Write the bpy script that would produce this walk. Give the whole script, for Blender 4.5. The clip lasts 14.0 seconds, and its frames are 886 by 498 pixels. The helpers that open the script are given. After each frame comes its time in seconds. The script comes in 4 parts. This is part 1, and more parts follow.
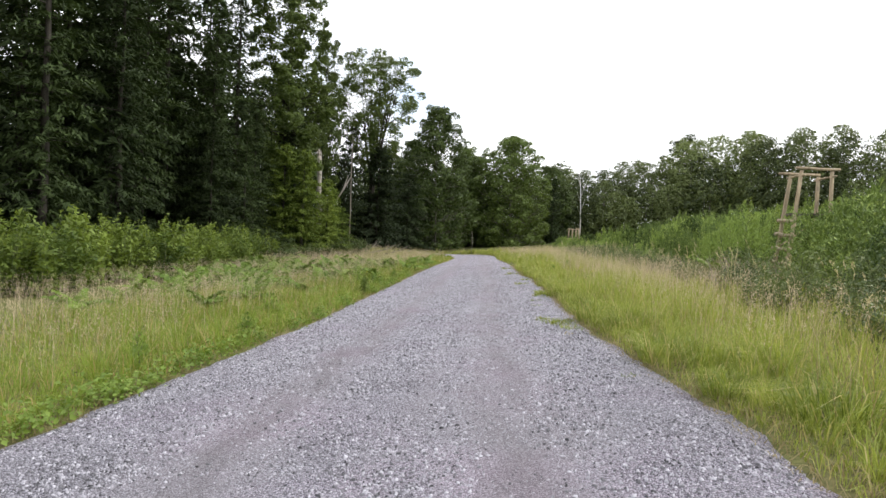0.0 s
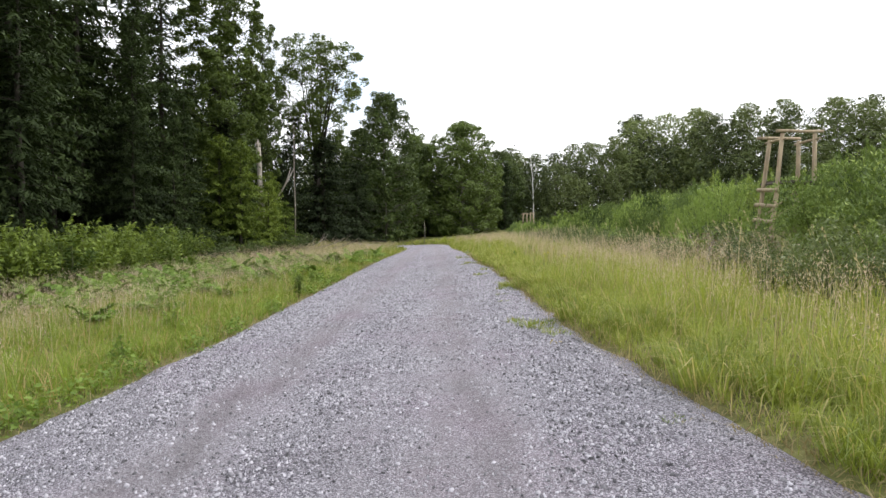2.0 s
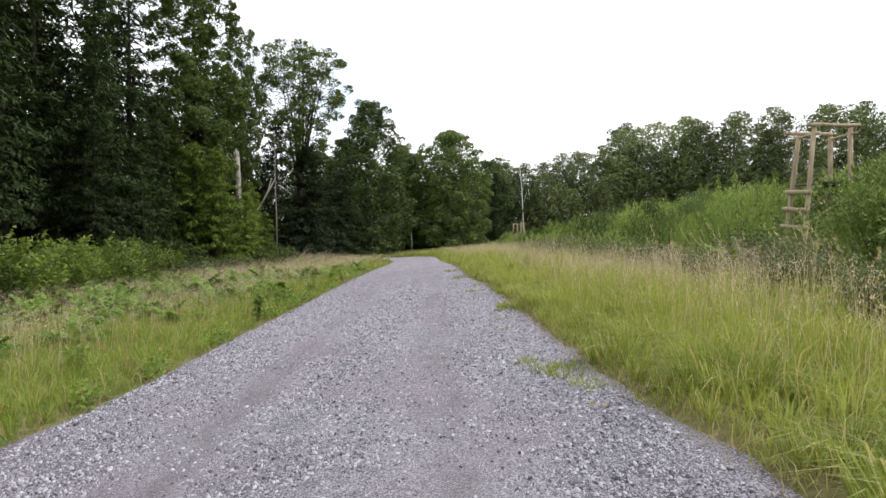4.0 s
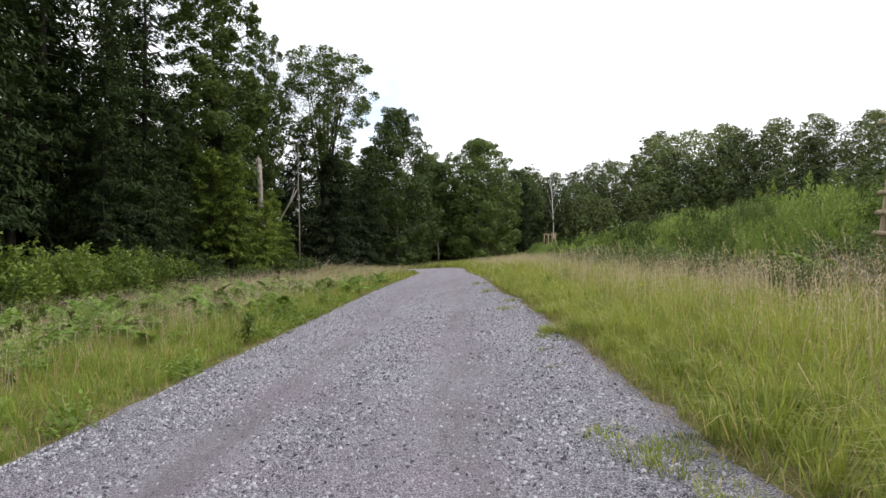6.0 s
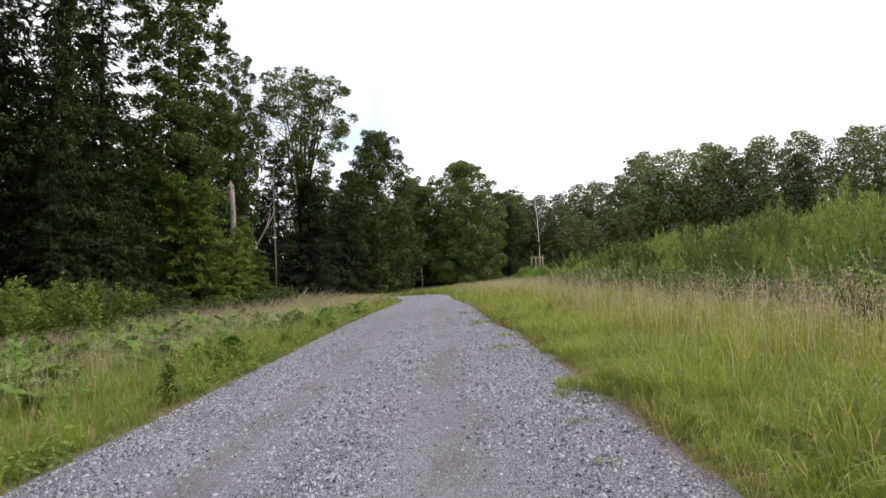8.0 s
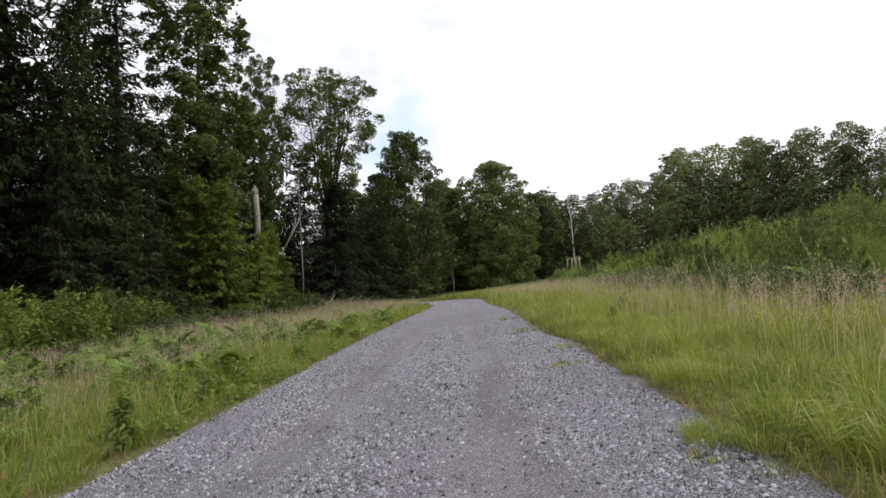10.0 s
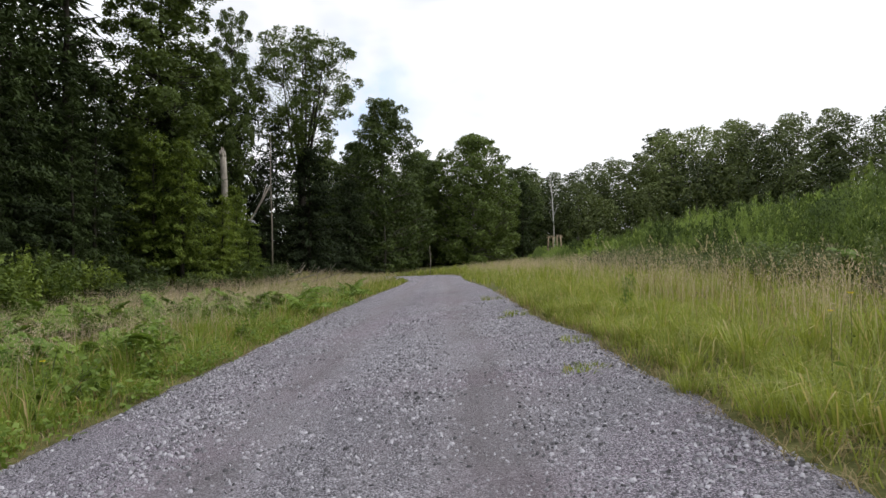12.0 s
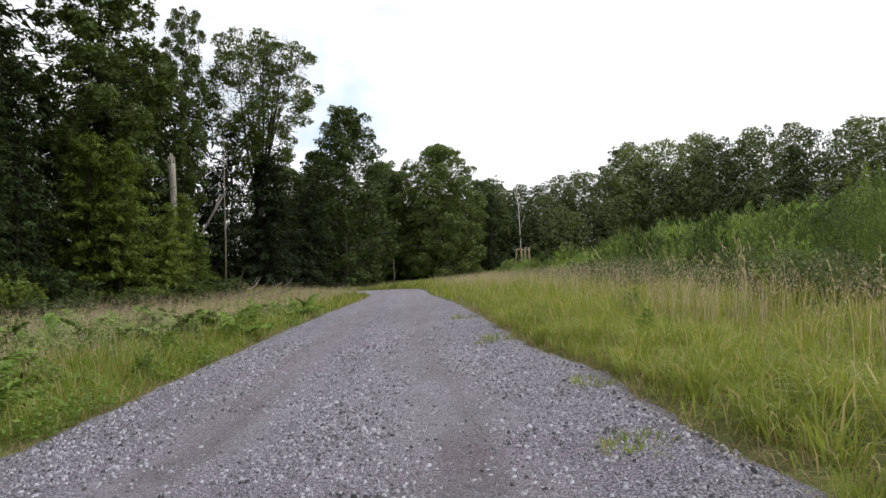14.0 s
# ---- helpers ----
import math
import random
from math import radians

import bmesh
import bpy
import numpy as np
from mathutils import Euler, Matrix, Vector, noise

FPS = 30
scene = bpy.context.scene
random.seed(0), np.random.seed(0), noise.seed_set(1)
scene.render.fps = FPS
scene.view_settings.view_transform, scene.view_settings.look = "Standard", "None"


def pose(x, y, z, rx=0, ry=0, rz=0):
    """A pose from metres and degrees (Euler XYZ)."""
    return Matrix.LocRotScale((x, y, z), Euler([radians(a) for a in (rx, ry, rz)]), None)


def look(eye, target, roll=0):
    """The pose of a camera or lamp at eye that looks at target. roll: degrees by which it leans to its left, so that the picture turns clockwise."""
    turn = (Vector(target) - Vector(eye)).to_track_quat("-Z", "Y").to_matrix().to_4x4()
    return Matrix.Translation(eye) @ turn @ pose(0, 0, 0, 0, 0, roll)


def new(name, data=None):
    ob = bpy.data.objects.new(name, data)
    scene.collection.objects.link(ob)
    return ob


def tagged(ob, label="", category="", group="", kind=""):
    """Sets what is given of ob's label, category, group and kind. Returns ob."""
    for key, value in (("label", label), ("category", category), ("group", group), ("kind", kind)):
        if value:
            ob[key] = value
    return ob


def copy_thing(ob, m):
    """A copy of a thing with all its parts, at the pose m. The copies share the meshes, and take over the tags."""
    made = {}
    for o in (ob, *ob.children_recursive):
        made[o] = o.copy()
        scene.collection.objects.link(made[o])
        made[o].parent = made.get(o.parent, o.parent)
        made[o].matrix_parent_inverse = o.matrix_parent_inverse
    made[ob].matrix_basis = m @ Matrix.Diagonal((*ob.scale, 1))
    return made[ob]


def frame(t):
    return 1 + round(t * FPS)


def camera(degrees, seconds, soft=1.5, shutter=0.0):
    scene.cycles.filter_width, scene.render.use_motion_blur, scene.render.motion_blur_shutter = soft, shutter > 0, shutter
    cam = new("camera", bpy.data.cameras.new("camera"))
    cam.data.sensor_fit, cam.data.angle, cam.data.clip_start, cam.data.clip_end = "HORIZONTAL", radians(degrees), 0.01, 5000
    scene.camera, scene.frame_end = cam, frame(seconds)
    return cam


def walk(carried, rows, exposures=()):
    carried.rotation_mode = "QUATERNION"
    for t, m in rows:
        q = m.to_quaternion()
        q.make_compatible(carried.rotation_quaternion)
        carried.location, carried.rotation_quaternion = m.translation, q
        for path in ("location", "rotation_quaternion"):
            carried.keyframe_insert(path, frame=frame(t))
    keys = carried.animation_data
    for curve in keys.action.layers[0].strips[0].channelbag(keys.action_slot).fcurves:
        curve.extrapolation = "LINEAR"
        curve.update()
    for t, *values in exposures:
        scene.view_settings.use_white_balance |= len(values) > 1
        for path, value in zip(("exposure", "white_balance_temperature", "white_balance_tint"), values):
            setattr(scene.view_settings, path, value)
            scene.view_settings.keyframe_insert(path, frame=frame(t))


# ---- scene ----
cam = camera(67.1, 14.0, soft=1.5)
SUN_POWER, HIDE_TURN = 1.7, -80
EXPOSURES = [(0.0, 0.45), (1.5, 0.44), (3.0, 0.44), (5.5, 0.17), (8.0, 0.07), (11.0, -0.22), (14.0, -0.12)]
PATH = [
    (0, (0.505, -4.947, 1.526), (0.278, -2.96, 1.501), -2.3),
    (0.5, (0.44, -4.422, 1.506), (0.226, -2.436, 1.396), -0.9),
    (1, (0.483, -3.587, 1.502), (0.271, -1.599, 1.427), -3.1),
    (1.5, (0.39, -2.921, 1.475), (0.279, -0.926, 1.401), -4.0),
    (2, (0.366, -2.189, 1.43), (0.275, -0.192, 1.368), -5.0),
    (2.5, (0.327, -1.551, 1.369), (0.209, 0.445, 1.31), -3.8),
    (3, (0.342, -0.816, 1.366), (0.315, 1.183, 1.337), -5.3),
    (3.2, (0.34, -0.535, 1.393), (0.293, 1.464, 1.364), -5.2),
    (5.3, (0.22, 1.915, 1.326), (0.163, 3.914, 1.296), -5.8),
    (5.5, (0.222, 2.21, 1.323), (0.132, 4.208, 1.308), -6.1),
    (6, (0.232, 2.951, 1.299), (0.099, 4.947, 1.311), -5.3),
    (6.5, (0.221, 3.592, 1.285), (0.13, 5.59, 1.303), -6.7),
    (7, (0.22, 4.308, 1.27), (0.036, 6.298, 1.317), -5.8),
    (7.5, (0.121, 5.018, 1.299), (0.037, 7.016, 1.358), -5.8),
    (8, (0.114, 5.658, 1.296), (0.036, 7.655, 1.38), -6.5),
    (8.2, (0.084, 5.91, 1.25), (-0.01, 7.905, 1.36), -6.1),
    (10.3, (-0.188, 8.471, 1.215), (-0.361, 10.461, 1.324), -7.4),
    (10.5, (-0.206, 8.699, 1.175), (-0.375, 10.689, 1.277), -6.9),
    (11, (-0.314, 9.301, 1.184), (-0.387, 11.3, 1.198), -6.5),
    (11.5, (-0.32, 9.997, 1.196), (-0.437, 11.994, 1.237), -7.0),
    (12, (-0.376, 10.594, 1.18), (-0.482, 12.591, 1.209), -5.6),
    (12.5, (-0.403, 11.254, 1.167), (-0.488, 13.252, 1.223), -6.5),
    (13, (-0.451, 11.806, 1.143), (-0.51, 13.805, 1.184), -5.2),
    (13.5, (-0.472, 12.486, 1.158), (-0.434, 14.484, 1.225), -6.6),
    (14, (-0.482, 13.08, 1.128), (-0.479, 15.079, 1.188), -5.7),
]
TILT = pose(0, 0, 0, -1.0, -6.0, 0)
walk(cam, [(t, TILT @ look(eye, target, roll)) for t, eye, target, roll in PATH], EXPOSURES)

# ---- sky and sun ----
world = bpy.data.worlds.new("sky")
scene.world = world
world.use_nodes = True
wt = world.node_tree
wt.nodes.clear()


def wnode(kind, **inputs):
    n = wt.nodes.new(kind)
    for key, value in inputs.items():
        n.inputs[int(key[1:])].default_value = value
    return n


SUN_HEIGHT, SUN_SIDE = radians(46), radians(75)
sky = wnode("ShaderNodeTexSky")
sky.sky_type, sky.sun_disc, sky.sun_elevation, sky.sun_rotation = "NISHITA", False, SUN_HEIGHT, SUN_SIDE
coord = wnode("ShaderNodeTexCoord")
stretch = wnode("ShaderNodeVectorMath", i1=(1.0, 1.0, 2.2), i2=(3.7, 1.2, 0.4))
stretch.operation = "MULTIPLY_ADD"
clouds = wnode("ShaderNodeTexNoise", i2=1.7, i3=5.0, i4=0.55)
cover = wnode("ShaderNodeMapRange", i1=0.32, i2=0.42, i3=0.62, i4=1.0)
gap = wnode("ShaderNodeVectorMath", i1=(-0.18, 0.96, 0.21))
gap.operation = "DISTANCE"
clear = wnode("ShaderNodeMapRange", i1=0.02, i2=0.13, i3=1.0, i4=0.0)
ragged = wnode("ShaderNodeMath")
ragged.operation = "MULTIPLY"
wisps = wnode("ShaderNodeTexNoise", i2=9.0, i3=5.0, i4=0.6)
thin = wnode("ShaderNodeMapRange", i1=0.4, i2=0.62, i3=0.0, i4=1.0)
opening = wnode("ShaderNodeMix")
opening.data_type = "RGBA"
opening.inputs[7].default_value = (6.3, 7.9, 9.8, 1)
mix = wnode("ShaderNodeMix")
mix.data_type = "RGBA"
mix.inputs[7].default_value = (10.6, 10.7, 11.0, 1)
back = wnode("ShaderNodeBackground", i1=0.12)
wout = wnode("ShaderNodeOutputWorld")
wt.links.new(coord.outputs["Generated"], stretch.inputs[0])
wt.links.new(stretch.outputs[0], clouds.inputs["Vector"])
wt.links.new(clouds.outputs[0], cover.inputs[0])
wt.links.new(coord.outputs["Generated"], gap.inputs[0])
wt.links.new(gap.outputs["Value"], clear.inputs[0])
wt.links.new(coord.outputs["Generated"], wisps.inputs["Vector"])
wt.links.new(wisps.outputs[0], thin.inputs[0])
wt.links.new(clear.outputs[0], ragged.inputs[0])
wt.links.new(thin.outputs[0], ragged.inputs[1])
wt.links.new(ragged.outputs[0], opening.inputs[0])
wt.links.new(mix.outputs[2], opening.inputs[6])
wt.links.new(cover.outputs[0], mix.inputs[0])
wt.links.new(sky.outputs[0], mix.inputs[6])
wt.links.new(opening.outputs[2], back.inputs[0])
wt.links.new(back.outputs[0], wout.inputs[0])

sun = new("sun", bpy.data.lights.new("sun", "SUN"))
sun.data.energy, sun.data.angle, sun.data.color = SUN_POWER, radians(18), (1.0, 0.96, 0.9)
sun.matrix_world = look((0, 0, 40), (-math.sin(SUN_SIDE) * math.cos(SUN_HEIGHT), -math.cos(SUN_SIDE) * math.cos(SUN_HEIGHT), 40 - math.sin(SUN_HEIGHT)))


# ---- materials ----
class Mat:
    """A small helper round one node material."""

    def __init__(self, name, rough=0.8, spec=0.3):
        self.m = bpy.data.materials.new(name)
        self.m.use_nodes = True
        self.t = self.m.node_tree
        self.b = self.t.nodes["Principled BSDF"]
        self.b.inputs["Roughness"].default_value = rough
        self.b.inputs["Specular IOR Level"].default_value = spec
        self.c = self.n("ShaderNodeTexCoord").outputs["Object"]

    def n(self, kind, **inputs):
        node = self.t.nodes.new(kind)
        for key, value in inputs.items():
            node.inputs[int(key[1:])].default_value = value
        return node

    def link(self, a, b):
        self.t.links.new(a, b)

    def noise(self, scale, detail=4.0, rough=0.6, stretch=None):
        n = self.n("ShaderNodeTexNoise", i2=scale, i3=detail, i4=rough)
        src = self.c
        if stretch:
            v = self.n("ShaderNodeVectorMath", i1=stretch)
            v.operation = "MULTIPLY"
            self.link(src, v.inputs[0])
            src = v.outputs[0]
        self.link(src, n.inputs["Vector"])
        return n.outputs[0]

    def ramp(self, fac, *stops):
        r = self.n("ShaderNodeValToRGB")
        while len(r.color_ramp.elements) < len(stops):
            r.color_ramp.elements.new(0.5)
        for e, (at, col) in zip(r.color_ramp.elements, stops):
            e.position, e.color = at, (*col, 1)
        self.link(fac, r.inputs[0])
        return r.outputs[0]

    def mix(self, fac, a, b, how="MIX"):
        x = self.n("ShaderNodeMix")
        x.data_type, x.blend_type = "RGBA", how
        for sock, v in ((x.inputs[0], fac), (x.inputs[6], a), (x.inputs[7], b)):
            if isinstance(v, (int, float)):
                sock.default_value = v
            elif isinstance(v, tuple):
                sock.default_value = (*v, 1)
            else:
                self.link(v, sock)
        return x.outputs[2]

    def math(self, op, a, b=0.5):
        x = self.n("ShaderNodeMath")
        x.operation = op
        for sock, v in ((x.inputs[0], a), (x.inputs[1], b)):
            if isinstance(v, (int, float)):
                sock.default_value = v
            else:
                self.link(v, sock)
        return x.outputs[0]

    def bump(self, height, strength=0.5, distance=0.02):
        b = self.n("ShaderNodeBump", i0=strength, i1=distance)
        self.link(height, b.inputs["Height"])
        self.link(b.outputs[0], self.b.inputs["Normal"])

    def color(self, c):
        self.link(c, self.b.inputs["Base Color"])
        return self


def foliage(name, dark, light, other=None, share=0.0, glow=0.35, rough=0.55, vary=0.45, single=0.36):
    """Leaves: a tone of its own for each leaf, patches over the plant, and light through the blade."""
    k = Mat(name, rough, 0.25)
    geo = k.n("ShaderNodeNewGeometry").outputs["Random Per Island"]
    patch = k.noise(1.6, 4.0, 0.65)
    tone = k.math("ADD", k.math("MULTIPLY", geo, single), k.math("MULTIPLY", patch, 1.2 - single))
    obj = k.n("ShaderNodeObjectInfo").outputs["Random"]
    tone = k.math("ADD", tone, k.math("MULTIPLY", k.math("SUBTRACT", obj, 0.5), vary))
    col = k.ramp(tone, (0.22, dark), (0.92, light))
    if other:
        pick = k.math("FRACT", k.math("MULTIPLY", geo, 17.31))
        pick = k.math("LESS_THAN", pick, share)
        col = k.mix(pick, col, other)
    k.color(col)
    tr = k.n("ShaderNodeBsdfTranslucent")
    k.link(k.mix(1.0, col, (1.18, 1.15, 0.74), "MULTIPLY"), tr.inputs[0])
    ms = k.n("ShaderNodeMixShader", i0=glow)
    out = k.t.nodes["Material Output"]
    k.link(k.b.outputs[0], ms.inputs[1])
    k.link(tr.outputs[0], ms.inputs[2])
    k.link(ms.outputs[0], out.inputs[0])
    return k.m


def bark(name, dark, light, spots=None):
    k = Mat(name, 0.9, 0.15)
    n = k.noise(9.0, 6.0, 0.7, (1, 1, 0.22))
    col = k.ramp(n, (0.3, dark), (0.7, light))
    if spots:
        col = k.mix(k.ramp(k.noise(2.2, 4.0), (0.5, (0, 0, 0)), (0.62, (1, 1, 1))), col, spots)
    k.color(col)
    k.bump(n, 0.7, 0.03)
    return k.m


def timber(name, dark, light):
    k = Mat(name, 0.8, 0.2)
    grain = k.noise(14.0, 5.0, 0.65, (1, 1, 0.08))
    wear = k.noise(3.0, 4.0)
    k.color(k.mix(k.ramp(wear, (0.4, (0, 0, 0)), (0.75, (0.6, 0.6, 0.6))), k.ramp(grain, (0.3, dark), (0.7, light)), (0.16, 0.15, 0.12)))
    k.bump(grain, 0.4, 0.01)
    return k.m


def gravel_surface():
    """Crushed grey stone: angular chips with a tone each, worn finer, darker and browner in the wheel tracks."""
    k = Mat("gravel", 0.85, 0.22)
    uv = k.n("ShaderNodeUVMap")
    uv.uv_map = "across"
    sep = k.n("ShaderNodeSeparateXYZ")
    k.link(uv.outputs[0], sep.inputs[0])
    wob = k.math("MULTIPLY", k.math("SUBTRACT", k.noise(0.5, 3.0), 0.5), 0.5)
    u = k.math("ADD", sep.outputs[0], wob)
    tracks = None
    for centre, wide, much in ((-1.95, 0.46, 1.0), (0.0, 0.5, 1.0), (-0.75, 0.2, 0.4)):
        d = k.math("ABSOLUTE", k.math("SUBTRACT", u, centre))
        r = k.n("ShaderNodeMapRange", i1=wide * 1.5, i2=wide * 0.3, i3=0.0, i4=much)
        k.link(d, r.inputs[0])
        tracks = r.outputs[0] if tracks is None else k.math("MAXIMUM", tracks, r.outputs[0])
    streak = k.n("ShaderNodeTexNoise", i2=1.5, i3=5.0, i4=0.65)
    flow = k.n("ShaderNodeVectorMath", i1=(1.6, 0.3, 1.0))
    flow.operation = "MULTIPLY"
    k.link(uv.outputs[0], flow.inputs[0])
    k.link(flow.outputs[0], streak.inputs["Vector"])
    worn = k.ramp(streak.outputs[0], (0.3, (0.25, 0.25, 0.25)), (0.58, (1, 1, 1)))
    tracks = k.math("MULTIPLY", tracks, worn)
    warp = k.n("ShaderNodeVectorMath", i1=(0.012, 0.012, 0.012))
    warp.operation = "MULTIPLY_ADD"
    jag = k.n("ShaderNodeTexNoise", i2=60.0, i3=2.0)
    k.link(k.c, jag.inputs["Vector"])
    k.link(jag.outputs["Color"], warp.inputs[0])
    k.link(k.c, warp.inputs[2])
    chips = []
    for scale in (78.0, 150.0):
        v = k.n("ShaderNodeTexVoronoi", i2=scale)
        v.distance = "MANHATTAN"
        k.link(warp.outputs[0], v.inputs["Vector"])
        chips.append(v)
    tone = k.n("ShaderNodeSeparateColor")
    k.link(chips[0].outputs["Color"], tone.inputs[0])
    fine = k.n("ShaderNodeSeparateColor")
    k.link(chips[1].outputs["Color"], fine.inputs[0])
    stone = k.ramp(tone.outputs[0], (0.0, (0.22, 0.215, 0.242)), (0.3, (0.42, 0.41, 0.459)), (0.85, (0.54, 0.528, 0.588)), (1.0, (0.64, 0.625, 0.69)))
    small = k.ramp(fine.outputs[0], (0.0, (0.21, 0.205, 0.231)), (0.5, (0.43, 0.42, 0.468)), (1.0, (0.68, 0.664, 0.732)))
    stone = k.mix(k.ramp(k.noise(26.0, 2.0), (0.47, (0, 0, 0)), (0.53, (1, 1, 1))), stone, small)
    # shade between chips painted in: stone colour darkens towards each cell's edge
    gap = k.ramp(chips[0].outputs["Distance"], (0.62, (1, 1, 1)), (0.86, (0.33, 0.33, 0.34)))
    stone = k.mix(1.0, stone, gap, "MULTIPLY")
    grit = k.ramp(fine.outputs[0], (0.0, (0.11, 0.101, 0.111)), (0.6, (0.23, 0.214, 0.23)), (1.0, (0.41, 0.389, 0.415)))
    col = k.mix(k.math("MULTIPLY", tracks, 0.85), stone, grit)
    damp = k.ramp(k.noise(0.35, 5.0, 0.7), (0.3, (0.88, 0.86, 0.87)), (0.6, (1.06, 1.05, 1.07)))
    lilac = k.ramp(k.noise(0.55, 4.0, 0.6), (0.45, (1.0, 1.0, 1.0)), (0.7, (1.05, 0.965, 1.02)))
    col = k.mix(1.0, col, lilac, "MULTIPLY")
    k.color(k.mix(1.0, col, damp, "MULTIPLY"))
    h = k.math("SUBTRACT", 1.0, k.math("MULTIPLY", chips[0].outputs["Distance"], 1.0))
    h2 = k.math("SUBTRACT", 1.0, k.math("MULTIPLY", chips[1].outputs["Distance"], 1.0))
    hh = k.n("ShaderNodeMix")
    k.link(tracks, hh.inputs[0])
    k.link(h, hh.inputs[2])
    k.link(k.math("MULTIPLY", h2, 0.5), hh.inputs[3])
    k.bump(hh.outputs[0], 0.9, 0.024)
    return k.m


def stone_chips():
    k = Mat("stone_chips", 0.8, 0.3)
    geo = k.n("ShaderNodeNewGeometry").outputs["Random Per Island"]
    k.color(k.ramp(geo, (0.0, (0.045, 0.044, 0.049)), (0.25, (0.15, 0.147, 0.163)), (0.6, (0.34, 0.332, 0.37)), (1.0, (0.5, 0.489, 0.543))))
    k.bump(k.noise(180.0, 3.0), 0.4, 0.004)
    return k.m


def soil():
    """Meadow floor: moss and short growth between litter and bare brown earth."""
    k = Mat("meadow_floor", 0.95, 0.1)
    big = k.ramp(k.noise(0.25, 5.0, 0.65), (0.4, (0, 0, 0)), (0.62, (1, 1, 1)))
    n = k.noise(7.0, 6.0, 0.7)
    green = k.ramp(n, (0.3, (0.05, 0.075, 0.015)), (0.7, (0.15, 0.19, 0.045)))
    brown = k.ramp(n, (0.3, (0.08, 0.06, 0.035)), (0.7, (0.25, 0.2, 0.115)))
    k.color(k.mix(k.math("ADD", k.math("MULTIPLY", big, 0.4), 0.3), green, brown))
    k.bump(n, 0.8, 0.05)
    return k.m


M_GRAVEL, M_CHIPS, M_SOIL = gravel_surface(), stone_chips(), soil()
M_GRASS = foliage("grass_blades", (0.12, 0.165, 0.026), (0.36, 0.41, 0.092), (0.5, 0.43, 0.21), 0.12, 0.4)
M_LUSH = foliage("lush_grass", (0.085, 0.14, 0.02), (0.285, 0.365, 0.068), (0.42, 0.33, 0.16), 0.17, 0.4)
M_SEED = foliage("seed_heads", (0.4, 0.31, 0.23), (0.62, 0.51, 0.4), None, 0, 0.3, 0.8)
M_PLUME = foliage("plumes", (0.34, 0.29, 0.17), (0.55, 0.49, 0.32), None, 0, 0.3, 0.8)
M_STRAW = foliage("straw", (0.2, 0.155, 0.075), (0.43, 0.365, 0.2), None, 0, 0.25, 0.7)
M_WEED = foliage("weed_leaves", (0.08, 0.14, 0.022), (0.27, 0.37, 0.08))
M_FERN = foliage("bracken", (0.1, 0.17, 0.03), (0.265, 0.37, 0.085), (0.3, 0.2, 0.08), 0.02)
M_BROOM = foliage("broom", (0.036, 0.064, 0.014), (0.235, 0.325, 0.08), (0.34, 0.42, 0.12), 0.06, 0.2, 0.6, 0.7, 0.25)
M_BROOM_DARK = foliage("dark_broom", (0.035, 0.062, 0.018), (0.15, 0.215, 0.055), None, 0, 0.22, 0.55, 0.6)
M_SALLOW = foliage("sallow_leaves", (0.085, 0.14, 0.03), (0.31, 0.41, 0.09), None, 0, 0.32, 0.5, 0.6)
M_BRAMBLE = foliage("bramble_leaves", (0.035, 0.06, 0.018), (0.15, 0.19, 0.07), (0.34, 0.38, 0.25), 0.04)
M_BIRCH = foliage("young_leaves", (0.045, 0.08, 0.016), (0.225, 0.295, 0.058), None, 0, 0.32)
M_DARKBUSH = foliage("shade_leaves", (0.034, 0.056, 0.018), (0.11, 0.15, 0.045), None, 0, 0.25)
M_OAK = foliage("oak_leaves", (0.03, 0.05, 0.012), (0.125, 0.172, 0.037), None, 0, 0.28)
M_BEECH = foliage("beech_leaves", (0.025, 0.044, 0.012), (0.145, 0.2, 0.05), None, 0, 0.25)
M_SPRUCE = foliage("spruce_needles", (0.013, 0.023, 0.008), (0.058, 0.087, 0.025), None, 0, 0.13, 0.8)
M_FIR = foliage("fir_needles", (0.010, 0.018, 0.008), (0.04, 0.06, 0.02), None, 0, 0.1, 0.8)
M_HEMLOCK = foliage("hemlock_needles", (0.05, 0.085, 0.014), (0.23, 0.3, 0.055), None, 0, 0.3, 0.7)
M_FAR = foliage("far_leaves", (0.034, 0.05, 0.018), (0.165, 0.205, 0.072), None, 0, 0.22, 0.6, 0.8)
M_BARK = bark("dark_bark", (0.02, 0.018, 0.015), (0.075, 0.066, 0.055))
M_GREYBARK = bark("grey_bark", (0.12, 0.11, 0.1), (0.34, 0.31, 0.28), (0.16, 0.18, 0.12))
M_DEAD = bark("bare_dead_wood", (0.22, 0.195, 0.165), (0.5, 0.455, 0.4))
M_GREYWOOD = bark("weathered_dead_wood", (0.13, 0.115, 0.095), (0.34, 0.3, 0.25))
M_WHITEBARK = bark("white_bark", (0.5, 0.48, 0.45), (0.85, 0.83, 0.79))
M_TWIG = bark("green_twigs", (0.08, 0.1, 0.04), (0.17, 0.19, 0.09))
M_DRY = foliage("dry_bramble", (0.13, 0.1, 0.06), (0.38, 0.3, 0.19), (0.16, 0.2, 0.07), 0.3, 0.2, 0.8)
M_PETAL = foliage("petals", (0.6, 0.45, 0.02), (0.8, 0.65, 0.05), None, 0, 0.3, 0.6)
M_TIMBER = timber("weathered_poles", (0.24, 0.18, 0.11), (0.5, 0.41, 0.28))
